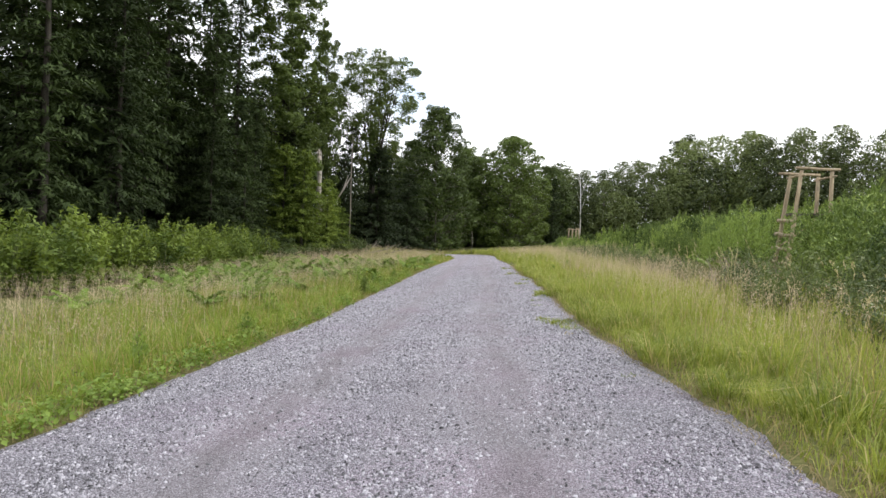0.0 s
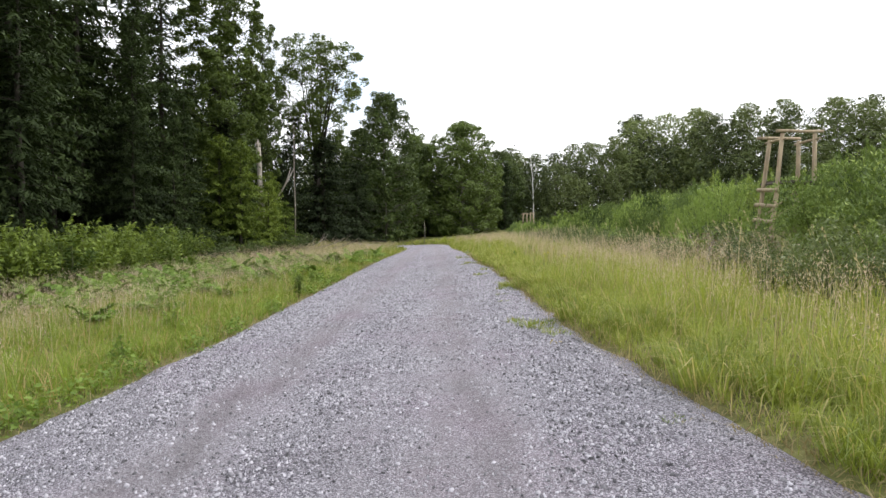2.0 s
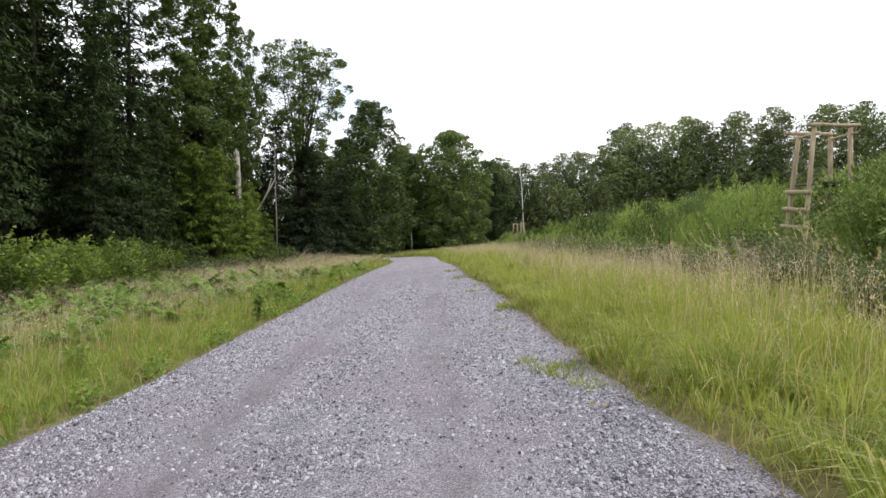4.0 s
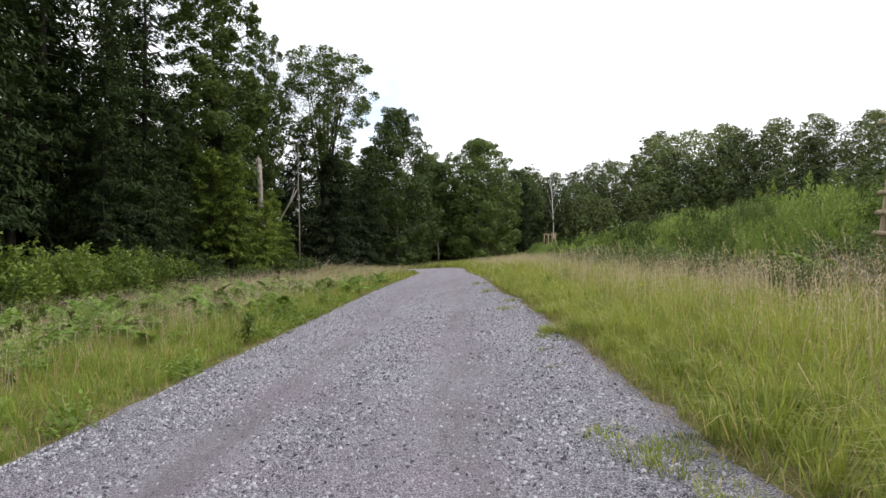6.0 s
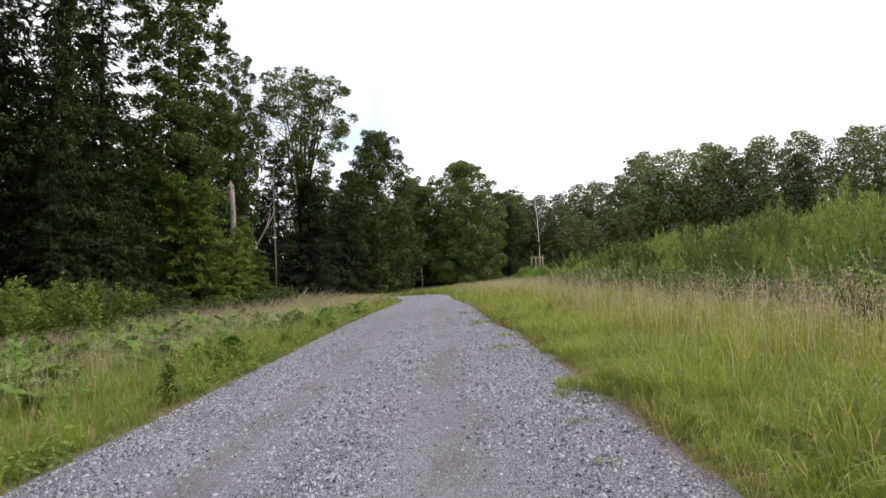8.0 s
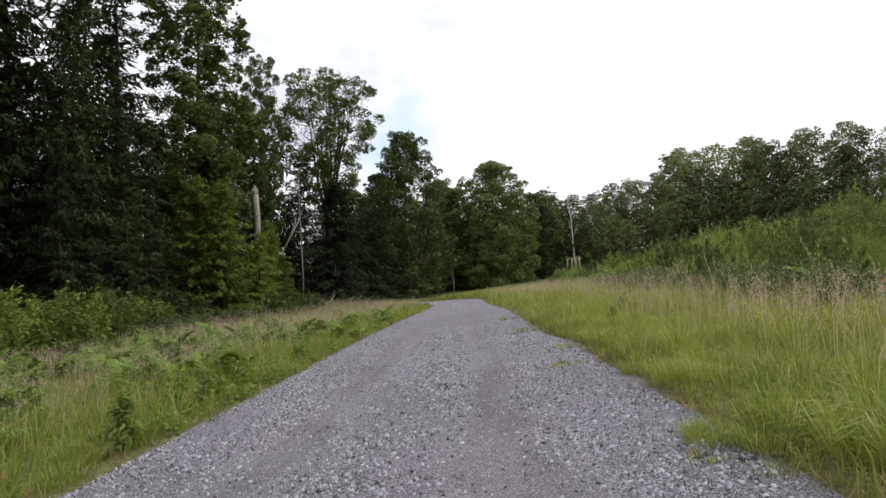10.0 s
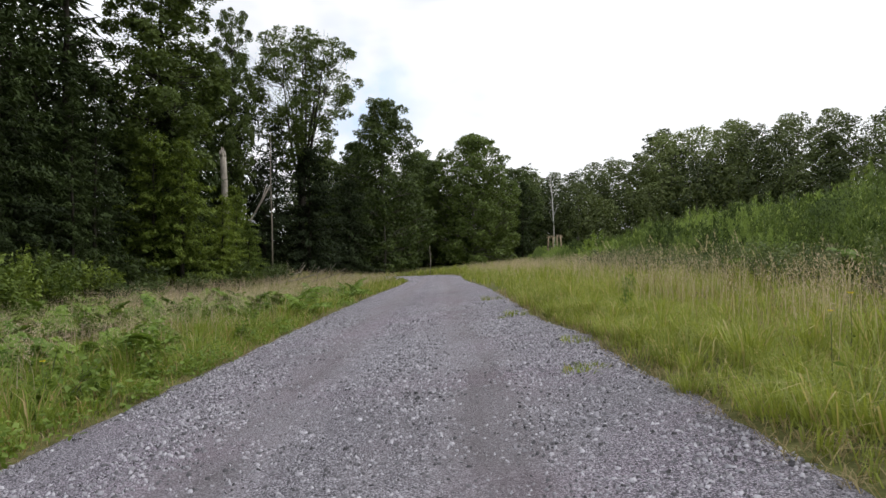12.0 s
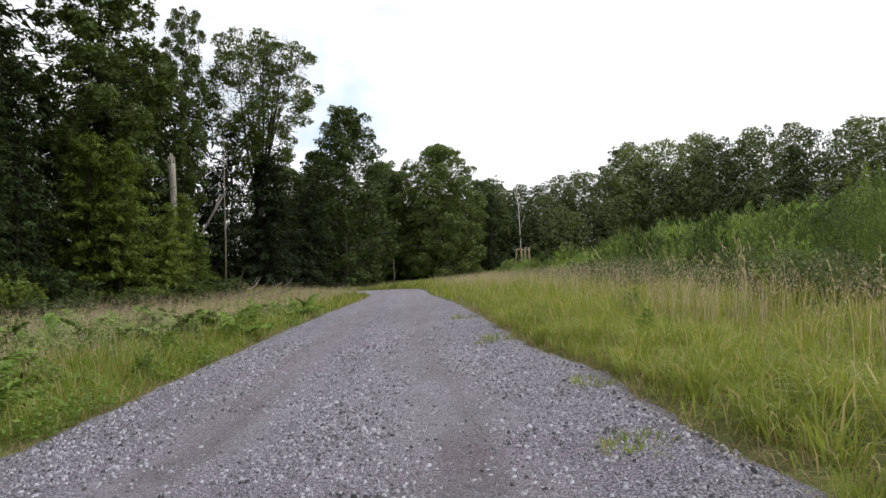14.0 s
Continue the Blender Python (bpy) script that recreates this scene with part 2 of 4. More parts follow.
M_BOARD = timber("dark_boards", (0.045, 0.035, 0.03), (0.11, 0.085, 0.07))


# ---- mesh helpers ----
RNG = np.random.default_rng(7)


def tri_mesh(name, verts, tris, mat, smooth=False, uv=None):
    """A mesh from numpy vertices and triangles."""
    me = bpy.data.meshes.new(name)
    v = np.ascontiguousarray(verts, dtype=np.float32).reshape(-1, 3)
    f = np.ascontiguousarray(tris, dtype=np.int32).reshape(-1, 3)
    me.vertices.add(len(v))
    me.vertices.foreach_set("co", v.ravel())
    me.loops.add(f.size)
    me.loops.foreach_set("vertex_index", f.ravel())
    me.polygons.add(len(f))
    me.polygons.foreach_set("loop_start", np.arange(0, f.size, 3, dtype=np.int32))
    if uv is not None:
        layer = me.uv_layers.new(name="across")
        layer.data.foreach_set("uv", np.ascontiguousarray(uv[f.ravel()], dtype=np.float32).ravel())
    me.update(calc_edges=True)
    me.validate()
    me.materials.append(mat)
    if smooth:
        me.polygons.foreach_set("use_smooth", np.ones(len(f), dtype=bool))
    return me


def part(name, me, parent, label=""):
    ob = new(name, me)
    ob.parent = parent
    return tagged(ob, label)


def merge(pieces):
    """Join (verts, tris) pairs."""
    vs, fs, k = [], [], 0
    for v, f in pieces:
        vs.append(np.asarray(v, float).reshape(-1, 3))
        fs.append(np.asarray(f, int).reshape(-1, 3) + k)
        k += len(vs[-1])
    return np.concatenate(vs), np.concatenate(fs)


def unit(v):
    return v / np.maximum(np.linalg.norm(v, axis=-1, keepdims=True), 1e-9)


def tube(points, radii, sides=7, cap=True, rough=0.0):
    """A tapered round stem along points, closed at both ends."""
    p, r = np.asarray(points, float), np.asarray(radii, float)
    d = unit(np.gradient(p, axis=0))
    ref = np.where(np.abs(d[:, 2:3]) > 0.9, [[1.0, 0, 0]], [[0, 0, 1.0]])
    a = unit(np.cross(d, ref))
    for i in range(1, len(p)):
        a[i] = a[i - 1] - d[i] * np.dot(a[i - 1], d[i])
        a[i] /= max(np.linalg.norm(a[i]), 1e-9)
    b = np.cross(d, a)
    ang = np.arange(sides) * 2 * math.pi / sides
    rr = r[:, None] * (1 + rough * RNG.normal(size=(len(p), sides)))
    v = p[:, None, :] + rr[..., None] * (np.cos(ang)[None, :, None] * a[:, None, :] + np.sin(ang)[None, :, None] * b[:, None, :])
    v = v.reshape(-1, 3)
    f = []
    for i in range(len(p) - 1):
        for j in range(sides):
            k = (j + 1) % sides
            q = (i * sides + j, i * sides + k, (i + 1) * sides + k, (i + 1) * sides + j)
            f += [(q[0], q[1], q[2]), (q[0], q[2], q[3])]
    if cap:
        n = len(v)
        v = np.concatenate([v, p[:1], p[-1:]])
        e = (len(p) - 1) * sides
        for j in range(sides):
            k = (j + 1) % sides
            f += [(n, k, j), (n + 1, e + j, e + k)]
    return v, np.array(f)


def leaves(centres, size, rng, ratio=0.5, droop=0.0, up=0.4, axis=None, single=False, face=None):
    """Folded pointed leaves, two triangles each (or single ones), turned at random round the given points."""
    c = np.asarray(centres, float)
    n = len(c)
    a = unit(rng.normal(size=(n, 3)) * (1, 1, 0.6)) if axis is None else unit(np.asarray(axis, float) + rng.normal(size=(n, 3)) * 0.25)
    a[:, 2] -= droop
    a = unit(a)
    up_v = unit(rng.normal(size=(n, 3)) + np.array([0, 0, up * 3])) if face is None else unit(rng.normal(size=(n, 3)) * 0.5 + np.asarray(face) * 1.1 + np.array([0, 0, 0.7]))
    b = unit(np.cross(a, up_v))
    nrm = np.cross(b, a)
    s = size * rng.uniform(0.6, 1.3, (n, 1))
    if single:
        v = np.stack([c - a * s * 0.5 + b * s * ratio * 0.4, c - a * s * 0.35 - b * s * ratio * 0.5, c + a * s * 0.5], 1)
        return v.reshape(-1, 3), np.arange(n * 3).reshape(-1, 3)
    v = np.stack([c - a * s * 0.5, c + b * s * ratio * 0.5 + nrm * s * 0.12, c + a * s * 0.5, c - b * s * ratio * 0.5 + nrm * s * 0.12], 1)
    k = np.arange(n)[:, None] * 4
    f = np.concatenate([k + np.array([[0, 1, 2]]), k + np.array([[0, 2, 3]])], 1)
    return v.reshape(-1, 3), f.reshape(-1, 3)


def blades(base, height, width, lean, rng, droop=0.45, turn=None):
    """Grass blades: a bent tapering strip of three triangles each."""
    n = len(base)
    ang = rng.uniform(0, 2 * math.pi, n) if turn is None else turn + rng.normal(size=n) * 0.7
    d = np.stack([np.cos(ang), np.sin(ang), np.zeros(n)], 1)
    ang2 = rng.uniform(0, 2 * math.pi, n)
    side = np.stack([np.cos(ang2), np.sin(ang2), np.zeros(n)], 1)
    h, w, l = (np.broadcast_to(np.asarray(q, float), (n,))[:, None] for q in (height, width, lean))
    z = np.array([[0, 0, 1.0]])
    mid = base + z * h * 0.6 + d * l * h * 0.3
    tip = base + z * h * (1 - droop * l * 0.6) + d * l * h
    v = np.stack([base - side * w * 0.5, base + side * w * 0.5, mid - side * w * 0.4, mid + side * w * 0.4, tip], 1)
    k = np.arange(n)[:, None] * 5
    f = np.concatenate([k + np.array([[0, 1, 3]]), k + np.array([[0, 3, 2]]), k + np.array([[2, 3, 4]])], 1)
    return v.reshape(-1, 3), f.reshape(-1, 3)


# ---- lie of the land ----
LEFT_EDGE = ((-60, -40, -10, 0, 8, 13, 20, 27, 35, 50, 60), (-3.8, -3.8, -3.8, -3.75, -3.65, -3.85, -4.1, -4.35, -4.6, -5.3, -5.7))
RIGHT_EDGE = ((-60, -40, -10, 0, 3, 5.6, 9, 12, 14.5, 17.5, 20, 22.2, 28, 36, 50, 60), (2.9, 2.9, 2.6, 2.25, 1.92, 1.63, 1.41, 1.32, 1.22, 1.03, 0.95, 0.6, 0.3, -0.25, -1.25, -1.75))
BEND = (-17.7, 60.0)


def land(x, y):
    """Height of the hillside: it falls to the left and gently ahead, and eases off on both sides."""
    x, y = np.asarray(x, float), np.asarray(y, float)
    z = -0.0175 * np.where(y > 0, 60 * np.tanh(y / 60), y)
    s = np.where(x < -5, -0.525 - 0.945 * (1 - np.exp(np.minimum(x + 5, 0) / 9.0)), np.where(x < 30, 0.105 * x, 3.15 + 2.625 * (1 - np.exp(-np.maximum(x - 30, 0) / 25))))
    u, v, w = (np.clip(q, 0, 1) for q in ((y - 28) / 34, (x + 16) / 8, (20 - x) / 12))
    return z + s - 0.5 * u * u * (3 - 2 * u) * v * w


def off_road(x, y):
    """Metres outside the gravel; negative on it."""
    x, y = np.asarray(x, float), np.asarray(y, float)
    straight = np.maximum(np.interp(y, *LEFT_EDGE) - x, x - np.interp(y, *RIGHT_EDGE))
    r = np.hypot(x - BEND[0], y - BEND[1])
    bend = np.maximum(12.0 - r, r - 15.95)
    return np.where(y < 60, straight, bend)


def bumps(x, y):
    return 0.035 * np.sin(x * 2.1 + 1.3 * np.sin(y * 0.9)) * np.sin(y * 1.7 + np.sin(x * 1.1)) + 0.05 * np.sin(x * 0.5 + 2) * np.sin(y * 0.43)


def soil_height(x, y):
    o = off_road(x, y)
    return land(x, y) - 0.07 * np.clip(0.5 - o / 0.3, 0, 1) + bumps(x, y) * np.clip(o / 1.5, 0, 1)


def grid(xs, ys, height):
    X, Y = np.meshgrid(xs, ys)
    v = np.stack([X, Y, height(X, Y)], -1).reshape(-1, 3)
    nx = len(xs)
    i, j = np.meshgrid(np.arange(nx - 1), np.arange(len(ys) - 1))
    q = (j * nx + i).ravel()
    return v, np.concatenate([np.stack([q, q + 1, q + nx + 1], 1), np.stack([q, q + nx + 1, q + nx], 1)])


xs = np.unique(np.concatenate([np.linspace(-10, 10, 67), np.linspace(-40, 40, 81), np.linspace(-160, 160, 41), np.linspace(-2500, 2500, 21)]))
ys = np.unique(np.concatenate([np.linspace(-10, 70, 161), np.linspace(-60, 160, 111), np.linspace(-2500, 2500, 21)]))
ground = tagged(new("ground", tri_mesh("ground", *grid(xs, ys, soil_height), M_SOIL, True)), "mossy meadow and forest floor of a gentle hillside", "ground", kind="structure")

# gravel road, crowned a little, with ragged edges, bending off to the left at its far end
rows_v, rows_uv = [], []
ACROSS = np.linspace(0, 1, 29)
stations = [("s", y) for y in np.arange(-60, 60.01, 0.3)] + [("b", a) for a in np.linspace(2, 95, 50)]
for how, s in stations:
    if how == "s":
        l, r = float(np.interp(s, *LEFT_EDGE)), float(np.interp(s, *RIGHT_EDGE))
        l += 0.14 * noise.noise((s * 0.9, 3.1, 0)) + 0.11 * noise.noise((s * 2.7, 8.1, 0))
        r += 0.16 * noise.noise((s * 0.8, 13.1, 0)) + 0.13 * noise.noise((s * 2.9, 18.1, 0))
        x, y = l - 0.12 + (r - l + 0.24) * ACROSS, np.full(29, s)
    else:
        rad = 12.0 + 3.95 * ACROSS
        x, y = BEND[0] + rad * math.cos(radians(s)), BEND[1] + rad * math.sin(radians(s))
    edge = np.minimum(ACROSS, 1 - ACROSS)
    u = ACROSS * 5.4 - 3.75
    rut = 0.018 * (np.exp(-((u + 1.95) / 0.4) ** 2) + np.exp(-(u / 0.4) ** 2))
    wav = np.array([0.012 * noise.noise((float(a) * 1.3, float(b) * 1.3, 5.0)) for a, b in zip(x, y)])
    z = land(x, y) - 0.07 * np.clip(1 - edge / 0.045, 0, 1) - rut + wav
    rows_v.append(np.stack([x, y, z], 1))
    rows_uv.append(np.stack([u, np.full(29, s)], 1))
rv, ruv = np.concatenate(rows_v), np.concatenate(rows_uv)
i, j = np.meshgrid(np.arange(28), np.arange(len(stations) - 1))
q = (j * 29 + i).ravel()
rf = np.concatenate([np.stack([q, q + 1, q + 30], 1), np.stack([q, q + 30, q + 29], 1)])
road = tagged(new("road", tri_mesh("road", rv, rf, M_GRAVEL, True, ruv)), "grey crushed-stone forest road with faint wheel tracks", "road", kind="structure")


def road_height(x, y):
    l, r = np.interp(y, *LEFT_EDGE), np.interp(y, *RIGHT_EDGE)
    u = (x - l) / (r - l) * 5.4 - 3.75
    return land(x, y) - 0.018 * (np.exp(-((u + 1.95) / 0.4) ** 2) + np.exp(-(u / 0.4) ** 2)), u


def scatter_stones():
    """Loose chips on the gravel, thick on the crown and the shoulders, thin in the wheel tracks."""
    rng = np.random.default_rng(3)
    n = 240000
    y = -3.5 + 38 * rng.random(n) ** 1.4
    l, r = np.interp(y, *LEFT_EDGE), np.interp(y, *RIGHT_EDGE)
    across = rng.random(n)
    x = l - 0.06 + (r - l + 0.12) * across
    z, u = road_height(x, y)
    keep = 1 - 0.8 * np.clip(np.exp(-((u + 1.95) / 0.38) ** 2) + np.exp(-(u / 0.38) ** 2), 0, 1)
    keep *= np.clip((30 - y) / 16, 0, 1)
    keep *= np.clip(0.75 + 0.5 * np.sin(x * 3 + np.sin(y * 2)) * np.sin(y * 1.1), 0.2, 1)
    z -= 0.07 * np.clip(1 - np.minimum(across, 1 - across) / 0.045, 0, 1)
    ok = rng.random(n) < keep
    x, y, z = x[ok], y[ok], z[ok]
    n = len(x)
    s = 0.0086 * np.exp(np.clip(rng.normal(size=n) * 0.38, -0.7, 0.7)) * (1 + 0.008 * np.maximum(y, 0))
    ang = rng.uniform(0, 6.28, n)[:, None] + np.arange(4)[None, :] * 1.571 + rng.normal(size=(n, 4)) * 0.3
    rad = s[:, None] * rng.uniform(0.6, 1.0, (n, 4)) * np.where(np.arange(4) % 2, 0.75, 1.5)
    ring = np.stack([x[:, None] + rad * np.cos(ang), y[:, None] + rad * np.sin(ang), z[:, None] + s[:, None] * rng.uniform(-0.4, 0.25, (n, 4))], -1)
    mid = ring.mean(1, keepdims=True)
    top = mid + (ring[:, (0, 2), :] - mid) * rng.uniform(0.3, 0.75, (n, 2, 1))
    top[:, :, 2] = z[:, None] + s[:, None] * rng.uniform(0.55, 1.25, (n, 2))
    v = np.concatenate([ring, top], 1).reshape(-1, 3)
    k = np.arange(n)[:, None] * 6
    f = np.concatenate([k + np.array([q]) for q in ((0, 1, 4), (1, 5, 4), (1, 2, 5), (2, 3, 5), (3, 4, 5), (3, 0, 4))], 1).reshape(-1, 3)
    tagged(new("gravel", tri_mesh("gravel", v, f, M_CHIPS)), "loose grey stone chips lying on the road", "gravel", kind="stuff")


scatter_stones()


# ---- grass ----
def spots(n, x0, x1, y0, y1, rng, margin=0.0, power=1.0):
    y = y0 + (y1 - y0) * rng.random(n) ** power
    x = x0 + (x1 - x0) * rng.random(n)
    ok = off_road(x, y) > margin
    return x[ok], y[ok]


def patchy(x, y, a, b, seed):
    return 0.5 + 0.5 * np.sin(x * a + 1.7 * np.sin(y * b + seed)) * np.sin(y * b * 1.3 + seed + 1.3 * np.sin(x * a * 0.7))


def verge(name, mat, n, x0, x1, y0, y1, h0, h1, w, seed, label, power=1.0, low_edge=True, near=None):
    rng = np.random.default_rng(seed)
    x, y = spots(n, x0, x1, y0, y1, rng, 0.02, power)
    o = off_road(x, y)
    ragged = 0.05 + 0.3 * patchy(x, y, 2.3, 1.9, seed)
    ok = (o > ragged * rng.random(len(o)) * (1.6 if low_edge else 0.5) - 0.02)
    if near:
        ok &= rng.random(len(o)) < np.clip(1.15 - o / near, 0.12, 1)
    x, y, o = x[ok], y[ok], o[ok]
    h = (h0 + (h1 - h0) * patchy(x, y, 1.1, 0.8, seed + 2)) * rng.uniform(0.55, 1.2, len(x))
    if low_edge:
        h *= np.clip(0.45 + o / 1.3, 0.45, 1)
    turn = rng.uniform(0, 2 * math.pi, len(x))
    cell = 0.34 + 0.01 * np.maximum(y, 0)
    gx, gy = np.floor(x / cell), np.floor(y / cell)
    jit = np.abs(np.sin(gx * 12.9898 + gy * 78.233 + seed) * 43758.5) % 1.0
    cx, cy = (gx + 0.2 + 0.6 * jit) * cell, (gy + 0.2 + 0.6 * ((jit * 7.7) % 1.0)) * cell
    inside = (rng.random(len(x)) < 0.62) & (off_road(cx, cy) > 0.05)
    pull = np.where(inside, 0.72, 0.0)
    away = np.arctan2(y - cy, x - cx)
    x, y = x + (cx - x) * pull, y + (cy - y) * pull
    turn = np.where(inside, away, turn)
    h *= np.where(inside, 0.75 + 0.55 * ((jit * 3.3) % 1.0), 0.9)
    base = np.stack([x, y, soil_height(x, y) - 0.02], 1)
    width = w * rng.uniform(0.6, 1.3, len(x)) * (1 + 0.028 * np.maximum(y, 0))
    v, f = blades(base, h, width, rng.uniform(0.15, 1.25, len(x)), rng, 0.55, turn)
    return tagged(new(name, tri_mesh(name, v, f, mat)), label, "grass", kind="stuff")


verge("grass", M_GRASS, 104000, 0.2, 6.0, -9, 30, 0.30, 0.60, 0.008, 11, "tall yellow-green meadow grass on the uphill verge", 1.15, near=5.0)
verge("grass", M_GRASS, 30000, -6, 9, 30, 75, 0.5, 0.8, 0.012, 12, "tall yellow-green meadow grass along the far road", 1.1, near=6.0)
verge("grass", M_LUSH, 118000, -11, -3.4, -9, 30, 0.30, 0.60, 0.008, 13, "lush green meadow grass on the downhill verge", 1.15, near=7.0)
verge("grass", M_GRASS, 30000, -22, -4, 26, 75, 0.4, 0.7, 0.013, 14, "tall meadow grass in front of the forest", 1.0, near=14.0)


verge("short_grass", M_GRASS, 60000, 0.2, 3.4, -4, 24, 0.13, 0.30, 0.007, 18, "short arching grass along the uphill edge of the gravel", 1.1, False, 0.8)
verge("short_grass", M_LUSH, 30000, -5.4, -3.4, -1, 26, 0.14, 0.28, 0.007, 19, "short arching grass along the downhill edge of the gravel", 1.1, False, 0.8)


def dry_fringe():
    """Flattened brown straw where the grass meets the gravel."""
    rng = np.random.default_rng(17)
    n = 9000
    y = -3 + 34 * rng.random(n)
    right = rng.random(n) < 0.7
    o = rng.uniform(-0.12, 0.32, n)
    x = np.where(right, np.interp(y, *RIGHT_EDGE) + o, np.interp(y, *LEFT_EDGE) - o)
    v, f = blades(np.stack([x, y, soil_height(x, y)], 1), rng.uniform(0.05, 0.13, n), 0.008, rng.uniform(0.6, 2.2, n), rng, 0.4)
    tagged(new("dry_grass", tri_mesh("dry_grass", v, f, M_STRAW)), "flattened brown straw along the gravel edge", "grass", kind="stuff")


dry_fringe()


def seed_grass(n, x0, x1, y0, y1, h0, h1, seed, label, where):
    """Thin straw stems with airy pinkish panicles."""
    rng = np.random.default_rng(seed)
    x, y = spots(n, x0, x1, y0, y1, rng, 0.5)
    ok = rng.random(len(x)) < where(x, y)
    x, y = x[ok], y[ok]
    n = len(x)
    z = soil_height(x, y)
    h = rng.uniform(h0, h1, n)
    ang, lean = rng.uniform(0, 6.28, n), rng.uniform(0.05, 0.3, n)
    d = np.stack([np.cos(ang), np.sin(ang), np.zeros(n)], 1)
    thick = 1 + 0.03 * np.maximum(y, 0)
    stem = blades(np.stack([x, y, z], 1), h, 0.0035 * thick, lean, rng, 0.2, ang)
    tip = np.stack([x, y, z + h * 0.95], 1) + d * (lean * h)[:, None]
    k = 10
    c = np.repeat(tip, k, 0) + rng.normal(size=(n * k, 3)) * (0.03, 0.03, 0.075) - np.array([0, 0, 0.05])
    head = leaves(c, 0.036, rng, 0.26, 0, 0, np.tile([[0, 0, 1.0]], (n * k, 1)) + rng.normal(size=(n * k, 3)) * 0.5, True)
    me = tri_mesh("seed_grass", *merge([stem, head]), M_SEED)
    tagged(new("seed_grass", me), label, "grass", kind="stuff")


seed_grass(7500, 2.0, 6.8, -2, 34, 0.5, 0.9, 21, "dry pinkish seed heads standing in the uphill meadow grass", lambda x, y: np.clip((off_road(x, y) - 0.6) / 1.9, 0.08, 1) * np.clip(3.7 - off_road(x, y), 0, 1) * np.clip(1.35 * patchy(x, y, 0.9, 0.6, 3), 0.15, 1))
seed_grass(9000, -14, -4.4, 1, 36, 0.5, 0.85, 22, "dry pinkish seed heads standing in the downhill meadow grass", lambda x, y: np.clip((off_road(x, y) - 0.5) / 1.6, 0.12, 1) * np.clip(1.3 * patchy(x, y, 0.6, 0.45, 8), 0.1, 1))
seed_grass(11500, -18, 7, 30, 66, 0.6, 0.95, 23, "pale seed heads in the grass along the far road", lambda x, y: np.clip((off_road(x, y) - 0.3) / 1.2, 0.15, 1) * np.clip(1.4 * patchy(x, y, 0.5, 0.3, 5), 0.35, 1))


def stalks():
    """Single long pale straws that lean out of the meadow."""
    rng = np.random.default_rng(31)
    pieces = []
    for side in (1, -1):
        n = 1300 if side > 0 else 800
        x, y = spots(n, 2.0 if side > 0 else -9.5, 5.6 if side > 0 else -4.6, -1, 26, rng, 0.5)
        base = np.stack([x, y, soil_height(x, y)], 1)
        pieces.append(blades(base, rng.uniform(0.5, 0.95, len(x)), 0.007, rng.uniform(0.2, 0.7, len(x)), rng, 0.6))
    tagged(new("straw", tri_mesh("straw", *merge(pieces), M_STRAW)), "long pale straws leaning out of the grass", "grass", kind="stuff")


stalks()


def make_tuft(seed, radius, height, n, mat):
    rng = np.random.default_rng(seed)
    a, r = rng.uniform(0, 6.28, n), radius * np.sqrt(rng.random(n))
    base = np.stack([r * np.cos(a), r * np.sin(a), np.full(n, -0.015)], 1)
    v, f = blades(base, height * rng.uniform(0.5, 1.1, n), 0.007 if n < 200 else 0.0085, rng.uniform(0.4, 1.4, n), rng, 0.7, a)
    return tri_mesh("grass_tuft", v, f, mat)


TUFTS = [make_tuft(40, 0.14, 0.10, 50, M_LUSH), make_tuft(41, 0.2, 0.14, 90, M_GRASS), make_tuft(42, 0.3, 0.4, 300, M_GRASS)]
edge_rng = random.Random(44)
EDGE_CLUMPS = []
for k in range(52):
    y = 0.5 + k * 0.56 + edge_rng.uniform(-0.3, 0.3)
    EDGE_CLUMPS.append((float(np.interp(y, *RIGHT_EDGE)) + edge_rng.uniform(0.28, 1.1), y, 2, edge_rng.uniform(0.8, 1.35)))
for x, y, kind, size in (*EDGE_CLUMPS, (1.1, 6.9, 1, 1.2), (1.3, 6.3, 1, 0.8), (0.95, 7.4, 0, 1.3), (1.4, 7.15, 0, 1.1), (1.16, 7.1, 0, 0.9), (1.35, 6.05, 0, 1.0), (0.96, 12.3, 0, 1.2), (1.17, 12.0, 0, 1.0),
                         (0.87, 11.15, 0, 0.9), (1.15, 12.95, 1, 1.0), (1.3, 12.5, 0, 1.2), (0.62, 17.05, 1, 0.8), (0.5, 16.9, 0, 1.3), (0.25, 22.9, 1, 1.3), (0.0, 22.6, 0, 0.8), (0.85, 10.0, 0, 0.7),
                         (0.75, 18.9, 1, 1.0), (-0.1, 27.5, 1, 1.4), (1.05, 12.7, 2, 0.55), (1.32, 12.45, 2, 0.6), (1.16, 15.8, 2, 0.5), (1.38, 16.8, 2, 0.7), (1.62, 2.35, 0, 0.7), (1.2, 6.7, 1, 1.1)):
    t = tagged(new("grass_tuft", TUFTS[kind]), ("small pale grass tuft growing in the gravel", "green grass tuft on the gravel shoulder", "arching green grass clump at the gravel edge")[kind], "grass tuft", "tufts at the road edge")
    t.matrix_world = pose(x, y, float(land(x, y)) - 0.01, 0, 0, x * 770) @ Matrix.Scale(size, 4)


